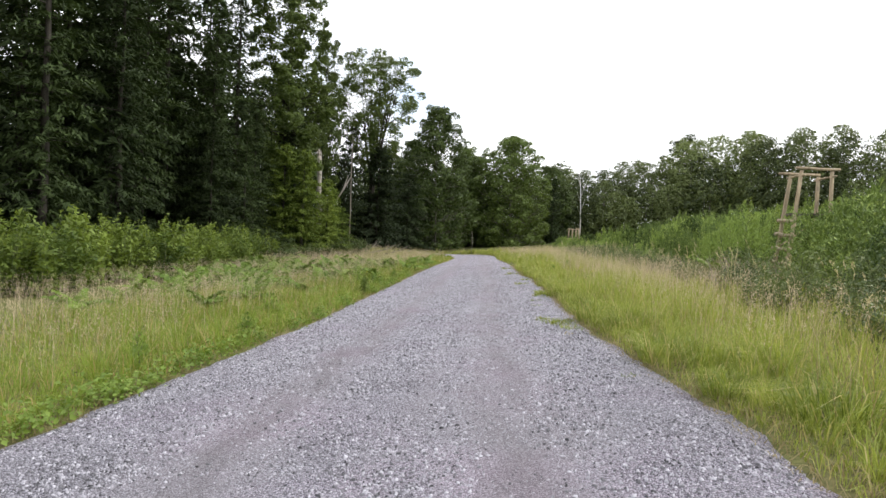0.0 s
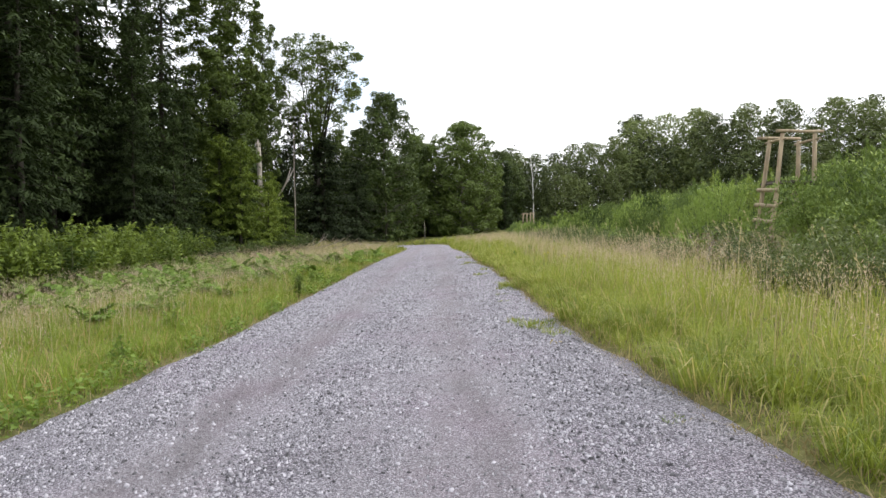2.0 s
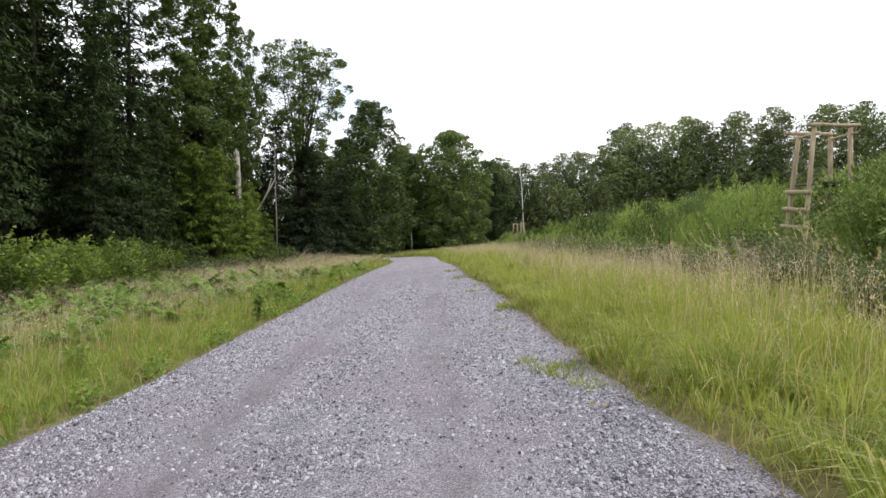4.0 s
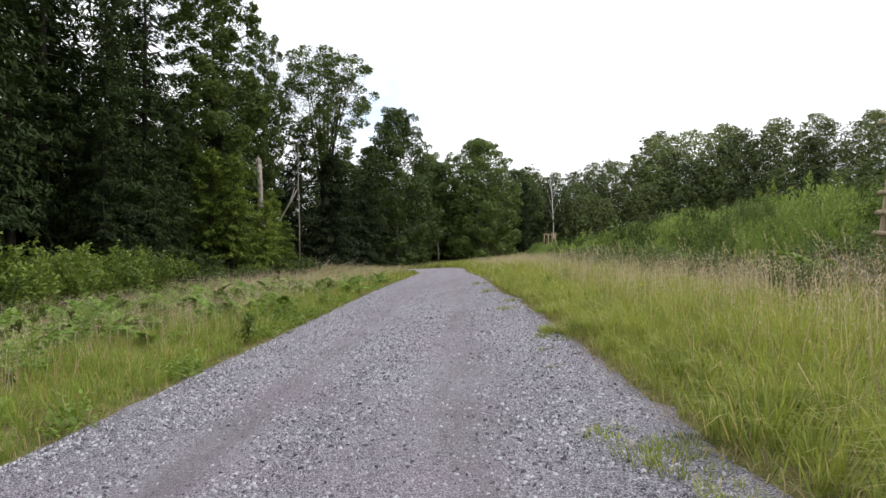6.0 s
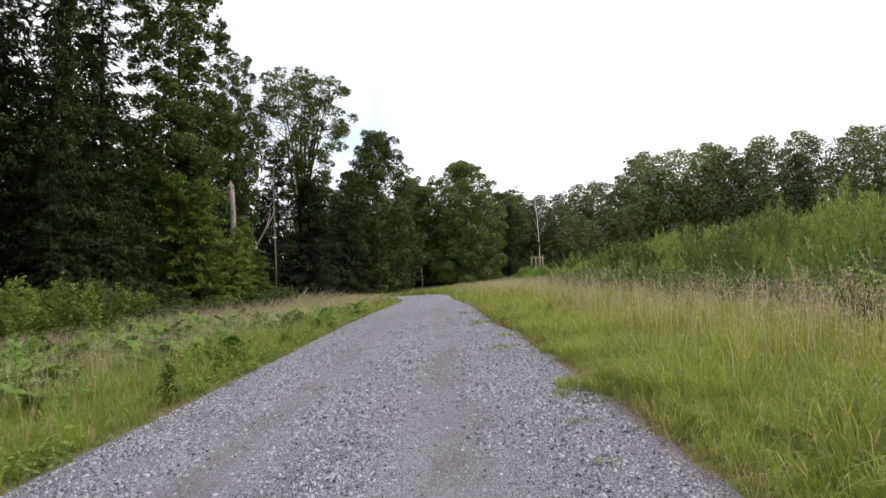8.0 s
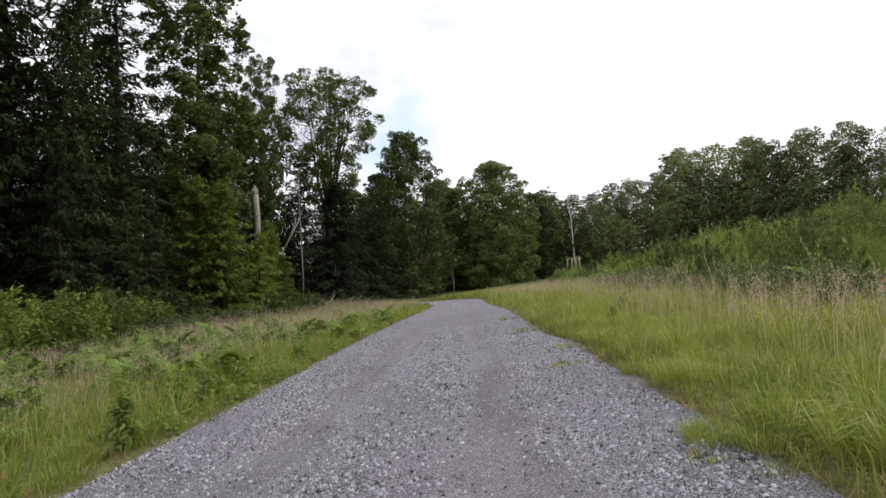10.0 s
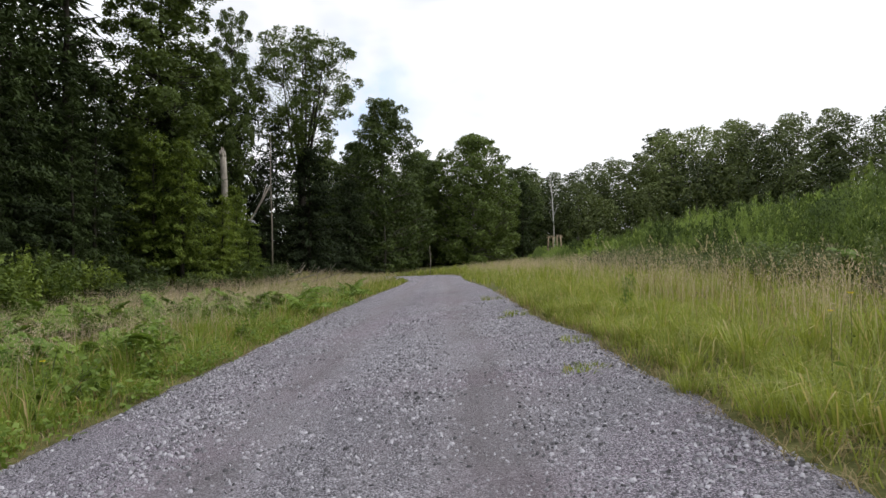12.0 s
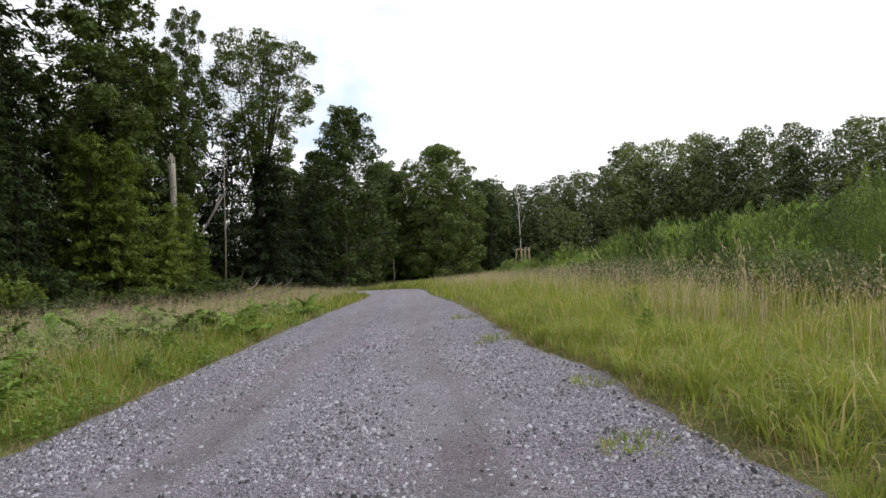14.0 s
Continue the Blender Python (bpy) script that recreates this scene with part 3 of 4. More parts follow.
def weeds():
    """A low fringe of broad leaves along the downhill edge of the gravel."""
    rng = np.random.default_rng(51)
    n = 560
    y = -1 + 34 * rng.random(n)
    x = np.interp(y, *LEFT_EDGE) - rng.uniform(-0.02, 0.3, n)
    pick = patchy(x, y, 0.3, 1.3, 4) > np.where(y < 12, 0.44, 0.56)
    x, y = x[pick], y[pick]
    k = 16
    c = np.stack([np.repeat(x, k), np.repeat(y, k), np.repeat(soil_height(x, y), k)], 1) + np.abs(rng.normal(size=(len(x) * k, 3))) * (0, 0, 0.11) + rng.normal(size=(len(x) * k, 3)) * (0.09, 0.09, 0)
    c[:, 2] += 0.03
    tagged(new("weeds", tri_mesh("weeds", *leaves(c, 0.062, rng, 0.7, 0.1, 0.8), M_WEED)), "low broad-leaved weeds fringing the gravel", "weeds", kind="stuff")


weeds()


# ---- ferns ----
def frond_mesh(seed, length=0.75):
    """One bracken frond: an arching stalk with tapering pairs of toothed side leaves."""
    rng = np.random.default_rng(seed)
    s = np.linspace(0, 1, 16)
    path = np.stack([length * (0.25 * s + 0.75 * s ** 2), 0 * s, length * (1.05 * s - 0.62 * s ** 2.2)], 1)
    pieces = [tube(path[::3], np.linspace(0.006, 0.002, len(path[::3])), 4)]
    c, ax = [], []
    for i in range(5, 16):
        reach = length * 0.42 * (1.05 - s[i]) ** 0.8 + 0.03
        for side in (-1, 1):
            d = unit(np.array([0.45, side, -0.12]))
            for j in range(4):
                u = (j + 0.5) / 4
                c.append(path[i] + d * reach * u)
                ax.append(d + rng.normal(size=3) * 0.2)
    size = length * 0.17
    pieces.append(leaves(np.array(c), size * 1.1, rng, 0.6, 0.05, 1.6, np.array(ax)))
    return tri_mesh("frond", *merge(pieces), M_FERN)


FRONDS = [frond_mesh(60), frond_mesh(61, 0.9), frond_mesh(62, 0.65)]


def make_fern(seed):
    rng = random.Random(seed)
    e = tagged(new("bracken_fern"), "green bracken fern with arching divided fronds", "fern", "bracken on the downhill verge")
    for k in range(rng.choice((5, 6))):
        p = part("frond", FRONDS[k % 3], e)
        p.matrix_basis = pose(0.04 * math.cos(k * 1.2), 0.04 * math.sin(k * 1.2), 0, 0, rng.uniform(-35, 5), k * 63 + rng.uniform(-20, 20)) @ Matrix.Scale(rng.uniform(0.75, 1.15), 4)
    return e


fern_rng = random.Random(5)
ferns = [make_fern(k) for k in range(3)]
for k, f in enumerate(ferns):
    x, y = -6.6 - k, 12.0 + 3 * k
    f.matrix_basis = pose(x, y, float(soil_height(x, y)))
placed = 0
while placed < 240:
    y = fern_rng.uniform(8, 36)
    x = fern_rng.uniform(-15.5, -4.9)
    want = float(patchy(x, y, 0.5, 0.35, 2.0)) ** 1.5 * (1.0 if x < -6.2 else 0.5) * (0.06 if y < 14 else 1.0)
    if fern_rng.random() > want:
        continue
    f = copy_thing(ferns[placed % 3], pose(x, y, float(soil_height(x, y)), 0, 0, fern_rng.uniform(0, 360)))
    f.scale = [fern_rng.uniform(0.68, 1.1)] * 3
    placed += 1
for x, y in ((6.2, 15.5), (6.6, 17.2), (7.3, 20.0), (6.0, 21.5), (6.9, 23.0), (7.6, 18.4), (5.6, 25.0), (6.4, 27.5)):
    f = copy_thing(ferns[int(y) % 3], pose(x, y, float(soil_height(x, y)), 0, 0, x * 311))
    f["group"] = "bracken below the shrubs"


# ---- shrubs ----
def make_broom(seed, height=2.6, radius=1.15, shoots=28, per=130, size=0.095, mat=None, name="broom_shrub", label="dense green broom shrub with pointed upright plumes"):
    """A shrub of pointed upright plumes of small leaves, taller in the middle, with dark gaps between."""
    rng = np.random.default_rng(seed)
    e = tagged(new(name), label, "shrub")
    wood, cs, ax, out = [], [], [], []
    for k in range(shoots):
        a, r = k * 2.4 + rng.uniform(-0.3, 0.3), radius * math.sqrt((k + 0.4) / shoots)
        h = height * (1.0 - 0.62 * (r / radius) ** 2.0) * rng.uniform(0.74, 1.06)
        p0 = np.array([0.4 * r * math.cos(a), 0.4 * r * math.sin(a), -0.1])
        p2 = np.array([1.08 * r * math.cos(a), 1.08 * r * math.sin(a), h]) + rng.normal(size=3) * 0.1
        p1 = p0 * 0.4 + np.array([r * math.cos(a), r * math.sin(a), h * 0.5]) * 0.6
        wood.append(tube([p0, p1, p2], [0.016, 0.011, 0.003], 3, False))
        u = rng.uniform(0.2, 1.0, (per, 1)) ** 0.8
        base = np.where(u < 0.5, p0 + (p1 - p0) * u * 2, p1 + (p2 - p1) * (u * 2 - 1))
        wide = radius * 0.33 * (1.04 - u) ** 0.65 + 0.025
        d = unit(rng.normal(size=(per, 3)) * (1, 1, 0.3))
        cs.append(base + d * wide * rng.random((per, 1)) ** 0.22)
        ax.append(d * 0.55 + np.array([0, 0, 1.0]))
        out.append(d * 1.4 + np.array([0.3 * math.cos(a), 0.3 * math.sin(a), 0.2]))
    part("wood", tri_mesh("wood", *merge(wood), M_TWIG), e, "thin green-brown twigs")
    part("crown", tri_mesh("crown", *leaves(np.concatenate(cs), size, rng, 0.36, 0, 0.3, np.concatenate(ax), True, np.concatenate(out)), mat or M_BROOM), e)
    return e


def make_leafy(seed, height, radius, n, size, mat, name, label, shoots=26, twig=None, single=False):
    """A bush of leaning stems with broad leaves along and round them, uneven at the top."""
    rng = np.random.default_rng(seed)
    e = tagged(new(name), label, "shrub")
    stems, c = [], []
    for k in range(shoots):
        a, r = rng.uniform(0, 6.28), radius * math.sqrt(rng.random())
        h = height * rng.uniform(0.55, 1.1) * (1 - 0.35 * (r / radius) ** 2)
        p0, p1 = np.array([0.3 * r * math.cos(a), 0.3 * r * math.sin(a), -0.1]), np.array([r * math.cos(a), r * math.sin(a), h])
        m = (p0 + p1) / 2 + rng.normal(size=3) * 0.1
        stems.append(tube([p0, m, p1], [0.016, 0.01, 0.003], 4))
        u = rng.uniform(0.25, 1.0, (n // shoots, 1))
        base = np.where(u < 0.5, p0 + (m - p0) * u * 2, m + (p1 - m) * (u * 2 - 1))
        c.append(base + rng.normal(size=(n // shoots, 3)) * (0.16 * radius + 0.05) * (1.25 - u))
    if shoots < 10:
        for stem in stems:
            part("stem", tri_mesh("stem", *stem, twig or M_TWIG), e)
    else:
        part("wood", tri_mesh("wood", *merge(stems), twig or M_TWIG), e, "thin woody stems")
    part("crown", tri_mesh("crown", *leaves(np.concatenate(c), size, rng, 0.6, 0.15, 0.6, None, single), mat), e)
    return e


def strew(protos, places, group, seed, low=0.85, high=1.2):
    """Set the made shrubs at the first places and copies of them at the rest."""
    rng = random.Random(seed)
    for k, (x, y, s) in enumerate(places):
        m = pose(x, y, float(soil_height(x, y)) - 0.02, 0, 0, rng.uniform(0, 360))
        if k < len(protos):
            ob = protos[k]
            ob.matrix_basis = m
        else:
            ob = copy_thing(protos[k % len(protos)], m)
        w = s * rng.uniform(low, high)
        ob.scale = (w * rng.uniform(0.9, 1.15), w * rng.uniform(0.9, 1.15), s * rng.uniform(low, high))
        tagged(ob, group=group)


def make_dome(seed, height, radius, clumps, n, size, mat, name, label, tips=10):
    """A rounded shrub: clumps of fine leaves on leaning stems, with hollows between them and a few shoots above."""
    rng = np.random.default_rng(seed)
    e = tagged(new(name), label, "shrub")
    wood, cs, ax, out = [], [], [], []
    for k in range(clumps):
        a, q = k * 2.4 + rng.uniform(-0.4, 0.4), math.sqrt((k + 0.3) / clumps)
        r = radius * q * rng.uniform(0.85, 1.05)
        lump = radius * rng.uniform(0.26, 0.42)
        c = np.array([r * math.cos(a), r * math.sin(a), max(lump * 0.6, (height - lump) * (1 - 0.62 * q ** 2.2) * rng.uniform(0.72, 1.08))])
        p0 = np.array([0.25 * c[0], 0.25 * c[1], -0.1])
        wood.append(tube([p0, p0 * 0.4 + c * 0.6 + rng.normal(size=3) * 0.05, c], [0.022, 0.015, 0.005], 4, False))
        m = n // clumps
        d = unit(rng.normal(size=(m, 3)) + np.array([0, 0, 0.35]))
        cs.append(c + d * lump * (0.45 + 0.65 * rng.random((m, 1)) ** 0.6) * np.array([1, 1, 0.95]))
        ax.append(d * 0.5 + np.array([0, 0, 0.7]) + rng.normal(size=(m, 3)) * 0.5)
        out.append(d)
        if k < tips:
            tip = c + np.array([rng.normal() * 0.12, rng.normal() * 0.12, lump * rng.uniform(1.2, 1.9)])
            wood.append(tube([c, tip], [0.008, 0.002], 3, False))
            t = rng.random((m // 7, 1))
            cs.append(c + (tip - c) * t + rng.normal(size=(m // 7, 3)) * 0.055 * (1.2 - t))
            ax.append(rng.normal(size=(m // 7, 3)) * 0.4 + np.array([0, 0, 1.0]))
            out.append(rng.normal(size=(m // 7, 3)))
    part("wood", tri_mesh("wood", *merge(wood), M_TWIG), e, "thin green-brown twigs")
    part("crown", tri_mesh("crown", *leaves(np.concatenate(cs), size, rng, 0.42, 0, 0.3, np.concatenate(ax), True, np.concatenate(out)), mat), e)
    return e


sr = random.Random(77)
BROOM = "soft green broom shrub with feathery upright tips"
brooms = [make_broom(80, 2.5, 1.25, 27, 215, 0.13, label=BROOM),
          make_dome(81, 2.2, 1.4, 15, 4600, 0.11, M_BROOM_DARK, "dark_shrub", "rounded dark green shrub on the bank", 4),
          make_dome(82, 2.1, 1.35, 17, 5200, 0.1, M_BROOM, "broom_shrub", BROOM, 12),
          make_leafy(83, 2.2, 1.0, 2600, 0.175, M_SALLOW, "sallow_shrub", "bright green leafy sallow with loose upright shoots", 24, None, True),
          make_broom(84, 2.7, 1.05, 21, 215, 0.13, label=BROOM)]
far_brooms = [make_broom(85, 2.5, 1.3, 20, 95, 0.21, label=BROOM),
              make_dome(186, 2.1, 1.4, 13, 1700, 0.18, M_BROOM_DARK, "dark_shrub", "rounded dark green shrub on the bank", 4),
              make_dome(187, 2.4, 1.3, 15, 1900, 0.18, M_BROOM, "broom_shrub", BROOM, 12),
              make_leafy(188, 2.2, 1.1, 1300, 0.22, M_SALLOW, "sallow_shrub", "bright green leafy sallow with loose upright shoots", 22, None, True)]
back_brooms = [make_broom(86 + k, 2.9, 2.0, 28, 46, 0.3) for k in range(2)]
places = []
y = 8.5
while y < 82:
    for row in range(5):
        x = 6.4 + row * 2.55 + sr.uniform(-0.7, 0.7) + 0.35 * math.sin(y * 0.5)
        yy = y + sr.uniform(-0.7, 0.7)
        if abs(x - 9.2) < 1.5 and 15.8 < yy < 20.4:
            continue
        if x < 8.2 and 13.0 < yy < 21.0 or x < 7.6 and 9.5 < yy < 13.5:
            continue
        if yy > 30 and row == 4 and sr.random() < 0.5:
            continue
        places.append((x - max(0, min(yy, 60) - 24) * 0.035, yy, ((0.62 if row == 0 else 0.8) + 0.06 * row) * sr.choice((0.58, 0.74, 0.88, 1.06))))
    y += 2.7 if y < 30 else 3.1
places += [(9.2, 12.0, 1.1), (10.2, 13.4, 1.15), (8.6, 10.4, 1.0), (11.2, 12.2, 1.15), (10.0, 10.8, 1.1), (11.4, 14.6, 1.05)]
strew(brooms, [q for q in places if q[1] < 36], "broom thicket on the bank", 6)
for x, y, size, turn in ((9.0, 14.5, 1.06, 40), (10.2, 15.0, 1.15, 200), (9.6, 13.3, 1.04, 310)):
    ob = copy_thing(brooms[2], pose(x, y, float(soil_height(x, y)) - 0.02, 0, 0, turn))
    ob.scale = (size * 1.05, size * 1.05, size)
    tagged(ob, group="broom thicket on the bank")
strew(far_brooms, [q for q in places if q[1] >= 36], "broom thicket on the bank", 16)
places = []
y = 12.0
while y < 84:
    for row in range(5):
        places.append((17.8 + row * 3.8 + sr.uniform(-1, 1), y + sr.uniform(-1, 1), 1.0 + 0.05 * row))
    y += 4.3
strew(back_brooms, places, "broom on the upper bank", 7)

brambles = [make_leafy(90 + k, 0.95, 0.75, 1500, 0.075, M_BRAMBLE, "bramble_bush", "grey-green bramble tangle at the foot of the bank", 24, None, True) for k in range(2)]
places = [(5.4 + sr.uniform(-0.5, 0.7), 4.0 + k * 1.05 + sr.uniform(-0.3, 0.3), sr.uniform(0.8, 1.2) * (1 if k < 5 else 0.72)) for k in range(11)]
places += [(6.6 + sr.uniform(-0.2, 0.8), 4.4 + k * 0.9, sr.uniform(1.0, 1.3)) for k in range(6)]
places += [(5.9 + sr.uniform(-0.5, 0.5), 20 + k * 1.6, sr.uniform(0.6, 0.95)) for k in range(16)]
places += [(5.4 - 0.03 * k + sr.uniform(-0.4, 0.4), 19.5 + k * 1.3, sr.uniform(0.7, 1.1)) for k in range(20)]
places += [(6.6, 14.0, 0.8), (7.4, 15.8, 0.9), (5.8, 15.6, 0.7), (6.4, 17.8, 0.8), (7.8, 18.6, 0.9), (5.2, 14.6, 0.6)]
strew(brambles, places, "brambles at the foot of the bank", 8)
dry_brambles = [make_leafy(96, 0.6, 0.6, 700, 0.05, M_DRY, "dry_bramble", "withered brown bramble and dead stalks", 26, M_GREYWOOD, True)]
strew(dry_brambles, [(5.2, 13.4, 1.0), (5.9, 14.6, 1.1), (6.6, 15.8, 1.2), (7.4, 16.8, 1.1), (6.0, 17.0, 1.0), (7.0, 18.4, 1.2), (5.4, 18.6, 0.9), (8.2, 17.6, 1.0), (8.4, 19.6, 1.1), (5.6, 20.4, 0.9), (5.0, 8.6, 0.9), (5.3, 11.2, 1.0), (6.2, 13.6, 1.1), (7.0, 14.6, 1.2), (6.4, 19.2, 1.1), (7.6, 15.4, 1.2), (5.2, 16.0, 1.0), (5.8, 12.4, 1.0)], "withered brambles below the hide", 14)
herbs = [make_leafy(97, 0.5, 0.34, 420, 0.075, M_WEED, "meadow_herb", "bright green leafy herb in the verge grass", 7)]
strew(herbs, [(1.75, 20.6, 0.75), (2.6, 24.0, 0.8), (-4.6, 22.4, 0.9), (-4.9, 9.4, 0.9), (-4.4, 17.0, 1.15), (-4.9, 17.5, 1.1), (-4.6, 18.6, 0.9), (-5.6, 19.6, 1.1), (-5.4, 24.5, 1.1), (-4.4, 3.2, 0.9), (-4.2, 6.0, 0.8)], "leafy herbs in the verge", 15)


def plume_grass():
    """Tall reed-like straws with arched feathery heads at the foot of the bank."""
    rng = np.random.default_rng(33)
    n = 90
    y = 3.0 + 27 * rng.random(n)
    x = np.interp(y, *RIGHT_EDGE) + rng.uniform(2.2, 4.8, n)
    base = np.stack([x, y, soil_height(x, y)], 1)
    h, lean, ang = rng.uniform(0.8, 1.3, n), rng.uniform(0.1, 0.4, n), rng.normal(size=n) * 0.9 + 2.6
    d = np.stack([np.cos(ang), np.sin(ang), np.zeros(n)], 1)
    stem = blades(base, h, 0.007, lean, rng, 0.3, ang)
    k = 12
    u = rng.uniform(0.0, 1.0, (n, k, 1))
    tip = stem[0].reshape(n, 5, 3)[:, 4]
    mid = stem[0].reshape(n, 5, 3)[:, 2:4].mean(1)
    c = tip[:, None, :] + (mid - tip)[:, None, :] * u * 0.45 + rng.normal(size=(n, k, 3)) * 0.008
    ax = np.repeat((tip - mid)[:, None, :], k, 1)
    head = leaves(c.reshape(-1, 3), 0.055, rng, 0.22, 0, 0, unit(ax.reshape(-1, 3)))
    tagged(new("plume_grass", tri_mesh("plume_grass", *merge([stem, head]), M_PLUME)), "tall straws with slender pale plumes at the foot of the bank", "grass", kind="stuff")


plume_grass()

saplings = [make_leafy(100, 2.9, 0.7, 1500, 0.11, M_BIRCH, "young_tree", "light green young tree rising above the broom", 16)]
strew(saplings, [(13.4, 35.1, 1.25), (15.2, 29.5, 0.9), (11.0, 24.5, 0.75), (17.5, 38.0, 1.0)], "young trees in the thicket", 9)

young = [make_leafy(110 + k, 2.2, 1.15, 2600, 0.17, M_BIRCH, "birch_bush", "bright green young birch bush in front of the forest", 30, None, True) for k in range(3)]
places = []
for k in range(14):
    y = 13.5 + k * 1.35
    places.append((-15.2 + sr.uniform(-0.7, 0.7), y, sr.uniform(0.9, 1.15)))
    if k % 2:
        places.append((-17.4 + sr.uniform(-0.8, 0.8), y + 0.6, sr.uniform(1.0, 1.25)))
places += [(-15.6, 33.5, 1.0), (-16.8, 35.5, 0.95), (-16.4, 38.0, 0.8)]
strew(young, places, "young birches at the forest edge", 10)
shade = [make_leafy(120 + k, 1.5, 1.0, 900, 0.2, M_DARKBUSH, "shade_bush", "dark green undergrowth bush at the forest edge", 26, M_BARK, True) for k in range(2)]
places = [(-15.2 - 0.02 * k + sr.uniform(-1.2, 1.2), 36 + k * 1.9, sr.uniform(0.7, 1.1)) for k in range(14)]
places += [(-19.5 + sr.uniform(-1.5, 1.5), 14 + k * 2.3, sr.uniform(1.1, 1.6)) for k in range(16)]
places += [(-18.6 + sr.uniform(-0.8, 0.8), 34 + k * 2.2, sr.uniform(1.2, 1.7)) for k in range(12)]
strew(shade, places, "undergrowth at the forest edge", 12)


# ---- trees ----
VASE, CONE, DOME, OPEN = (0.3, 0.5, 0.74, 0.95, 1.0, 0.9, 0.55), (0.86, 1.0, 0.98, 0.88, 0.72, 0.5, 0.22), (0.82, 1.0, 1.0, 0.97, 0.86, 0.66, 0.3), (0.7, 0.95, 1.0, 0.85, 0.9, 0.75, 0.4)


def make_broadleaf(seed, height, girth, crown_from, spread, leaf, n, mat, bark_mat, label, name="oak_tree", stems=1, lobes=46, lobe=0.3, shape=DOME, bare=0.0, twigs=2, core=0.28, limbs=1):
    """A tapered trunk (or a fan of stems), limbs out to many clumps of leaves that fill the outline given by shape, with gaps."""
    rng = np.random.default_rng(seed)
    e = tagged(new(name), label, "tree")
    wood, paths = [], []
    tall = height - crown_from
    for s in range(stems):
        a = s * 6.28 / stems + rng.uniform(-0.4, 0.4)
        out = 0 if stems == 1 else spread * rng.uniform(0.25, 0.72)
        fork = crown_from * rng.uniform(0.9, 1.0)
        z = np.linspace(0, 1, 10)
        zz = z * (height * (0.95 if stems == 1 else rng.uniform(0.84, 0.95))) - 0.3
        side = np.clip((zz - fork) / (height - fork), 0, 1) ** 0.8 * out
        wob = np.cumsum(rng.normal(size=(10, 2)), 0) * 0.08
        wob[:3] *= 0.2 if stems > 1 else 0.6
        pts = np.stack([math.cos(a) * side + wob[:, 0], math.sin(a) * side + wob[:, 1], zz], 1)
        rad = girth * (1.02 - z ** 0.9) * (1 if stems == 1 else 0.7)
        rad[0] *= 1.35
        wood.append(tube(pts, np.maximum(rad, 0.02), 8, True, 0.03))
        paths.append((pts, rad))
    steps = np.linspace(0, 1, len(shape))
    share = np.cumsum(np.interp(np.linspace(0, 1, 50), steps, shape))
    clumps, outward = [], []
    for k in range(lobes):
        u = float(np.interp((k + rng.random()) / lobes * share[-1], share, np.linspace(0, 1, 50)))
        u = min(0.97, max(0.02, u))
        wide = spread * float(np.interp(u, steps, shape)) * (1 - lobe * 0.5)
        a = k * 2.4 + rng.uniform(-0.5, 0.5)
        r = wide * (rng.uniform(0.72, 1.04) if k % 4 else rng.uniform(0.1, 0.6))
        size = spread * lobe * rng.uniform(0.6, 1.2)
        c = np.array([r * math.cos(a), r * math.sin(a), crown_from + u * tall - size * 0.5 * u])
        pts, rad = paths[0] if stems == 1 else min(paths, key=lambda q: np.min(np.linalg.norm(q[0] - c, axis=1)))
        i = int(np.clip(np.searchsorted(pts[:, 2], c[2] - 0.5 * r - 0.3), 1, 8))
        p0 = pts[i]
        m = p0 * 0.45 + c * 0.55 + rng.normal(size=3) * 0.25 - np.array([0, 0, 0.25])
        r0 = max(0.03, rad[i] * 0.32)
        if k % limbs == 0:
            wood.append(tube([p0, m, c, c + unit(c - p0) * size * 0.6], [r0, r0 * 0.6, r0 * 0.35, 0.012], 4, False))
        for j in range(twigs if k % limbs == 0 else 0):
            t = c + unit(rng.normal(size=3) + np.array([0, 0, 0.5])) * size
            wood.append(tube([m, (m + t) / 2 + rng.normal(size=3) * 0.15, t], [r0 * 0.45, r0 * 0.3, 0.01], 3, False))
        if rng.random() >= bare:
            way = unit(np.array([c[0], c[1], (u - 0.35) * spread * 1.4]))
            for j in range(5):
                q = c if j == 0 else c + unit(rng.normal(size=3) + way * 0.5) * size * rng.uniform(0.7, 1.05) * (1, 1, 0.7)
                clumps.append((*q, size * (1 if j == 0 else rng.uniform(0.3, 0.55))))
                outward.append(way)
    part("trunk", tri_mesh("trunk", *merge(wood), bark_mat), e)
    clumps, outward = np.array(clumps), np.array(outward)
    w = clumps[:, 3] ** 1.8
    pick = rng.choice(len(clumps), n, p=w / w.sum())
    d = unit(rng.normal(size=(n, 3)) + outward[pick] * 0.5 + np.array([0, 0, 0.3]))
    c = clumps[pick, :3] + d * (clumps[pick, 3] * (0.45 + 0.55 * rng.random(n) ** 0.6))[:, None] * (1, 1, 0.8)
    m = int(n * core)
    u, a = rng.random(m), rng.uniform(0, 6.283, m)
    r = spread * np.interp(u, steps, shape) * np.sqrt(rng.random(m)) * 0.86
    c[:m] = np.stack([r * np.cos(a), r * np.sin(a), crown_from + tall * u * 0.96], 1)
    d[:m] = unit(np.stack([np.cos(a), np.sin(a), np.full(m, 0.6)], 1))
    keep = c[:, 2] > 0.2
    part("crown", tri_mesh("crown", *leaves(c[keep], leaf, rng, 0.75, 0.15, 0.7, None, True, (d * 0.7 + outward[pick] * 0.6)[keep]), mat), e)
    return e


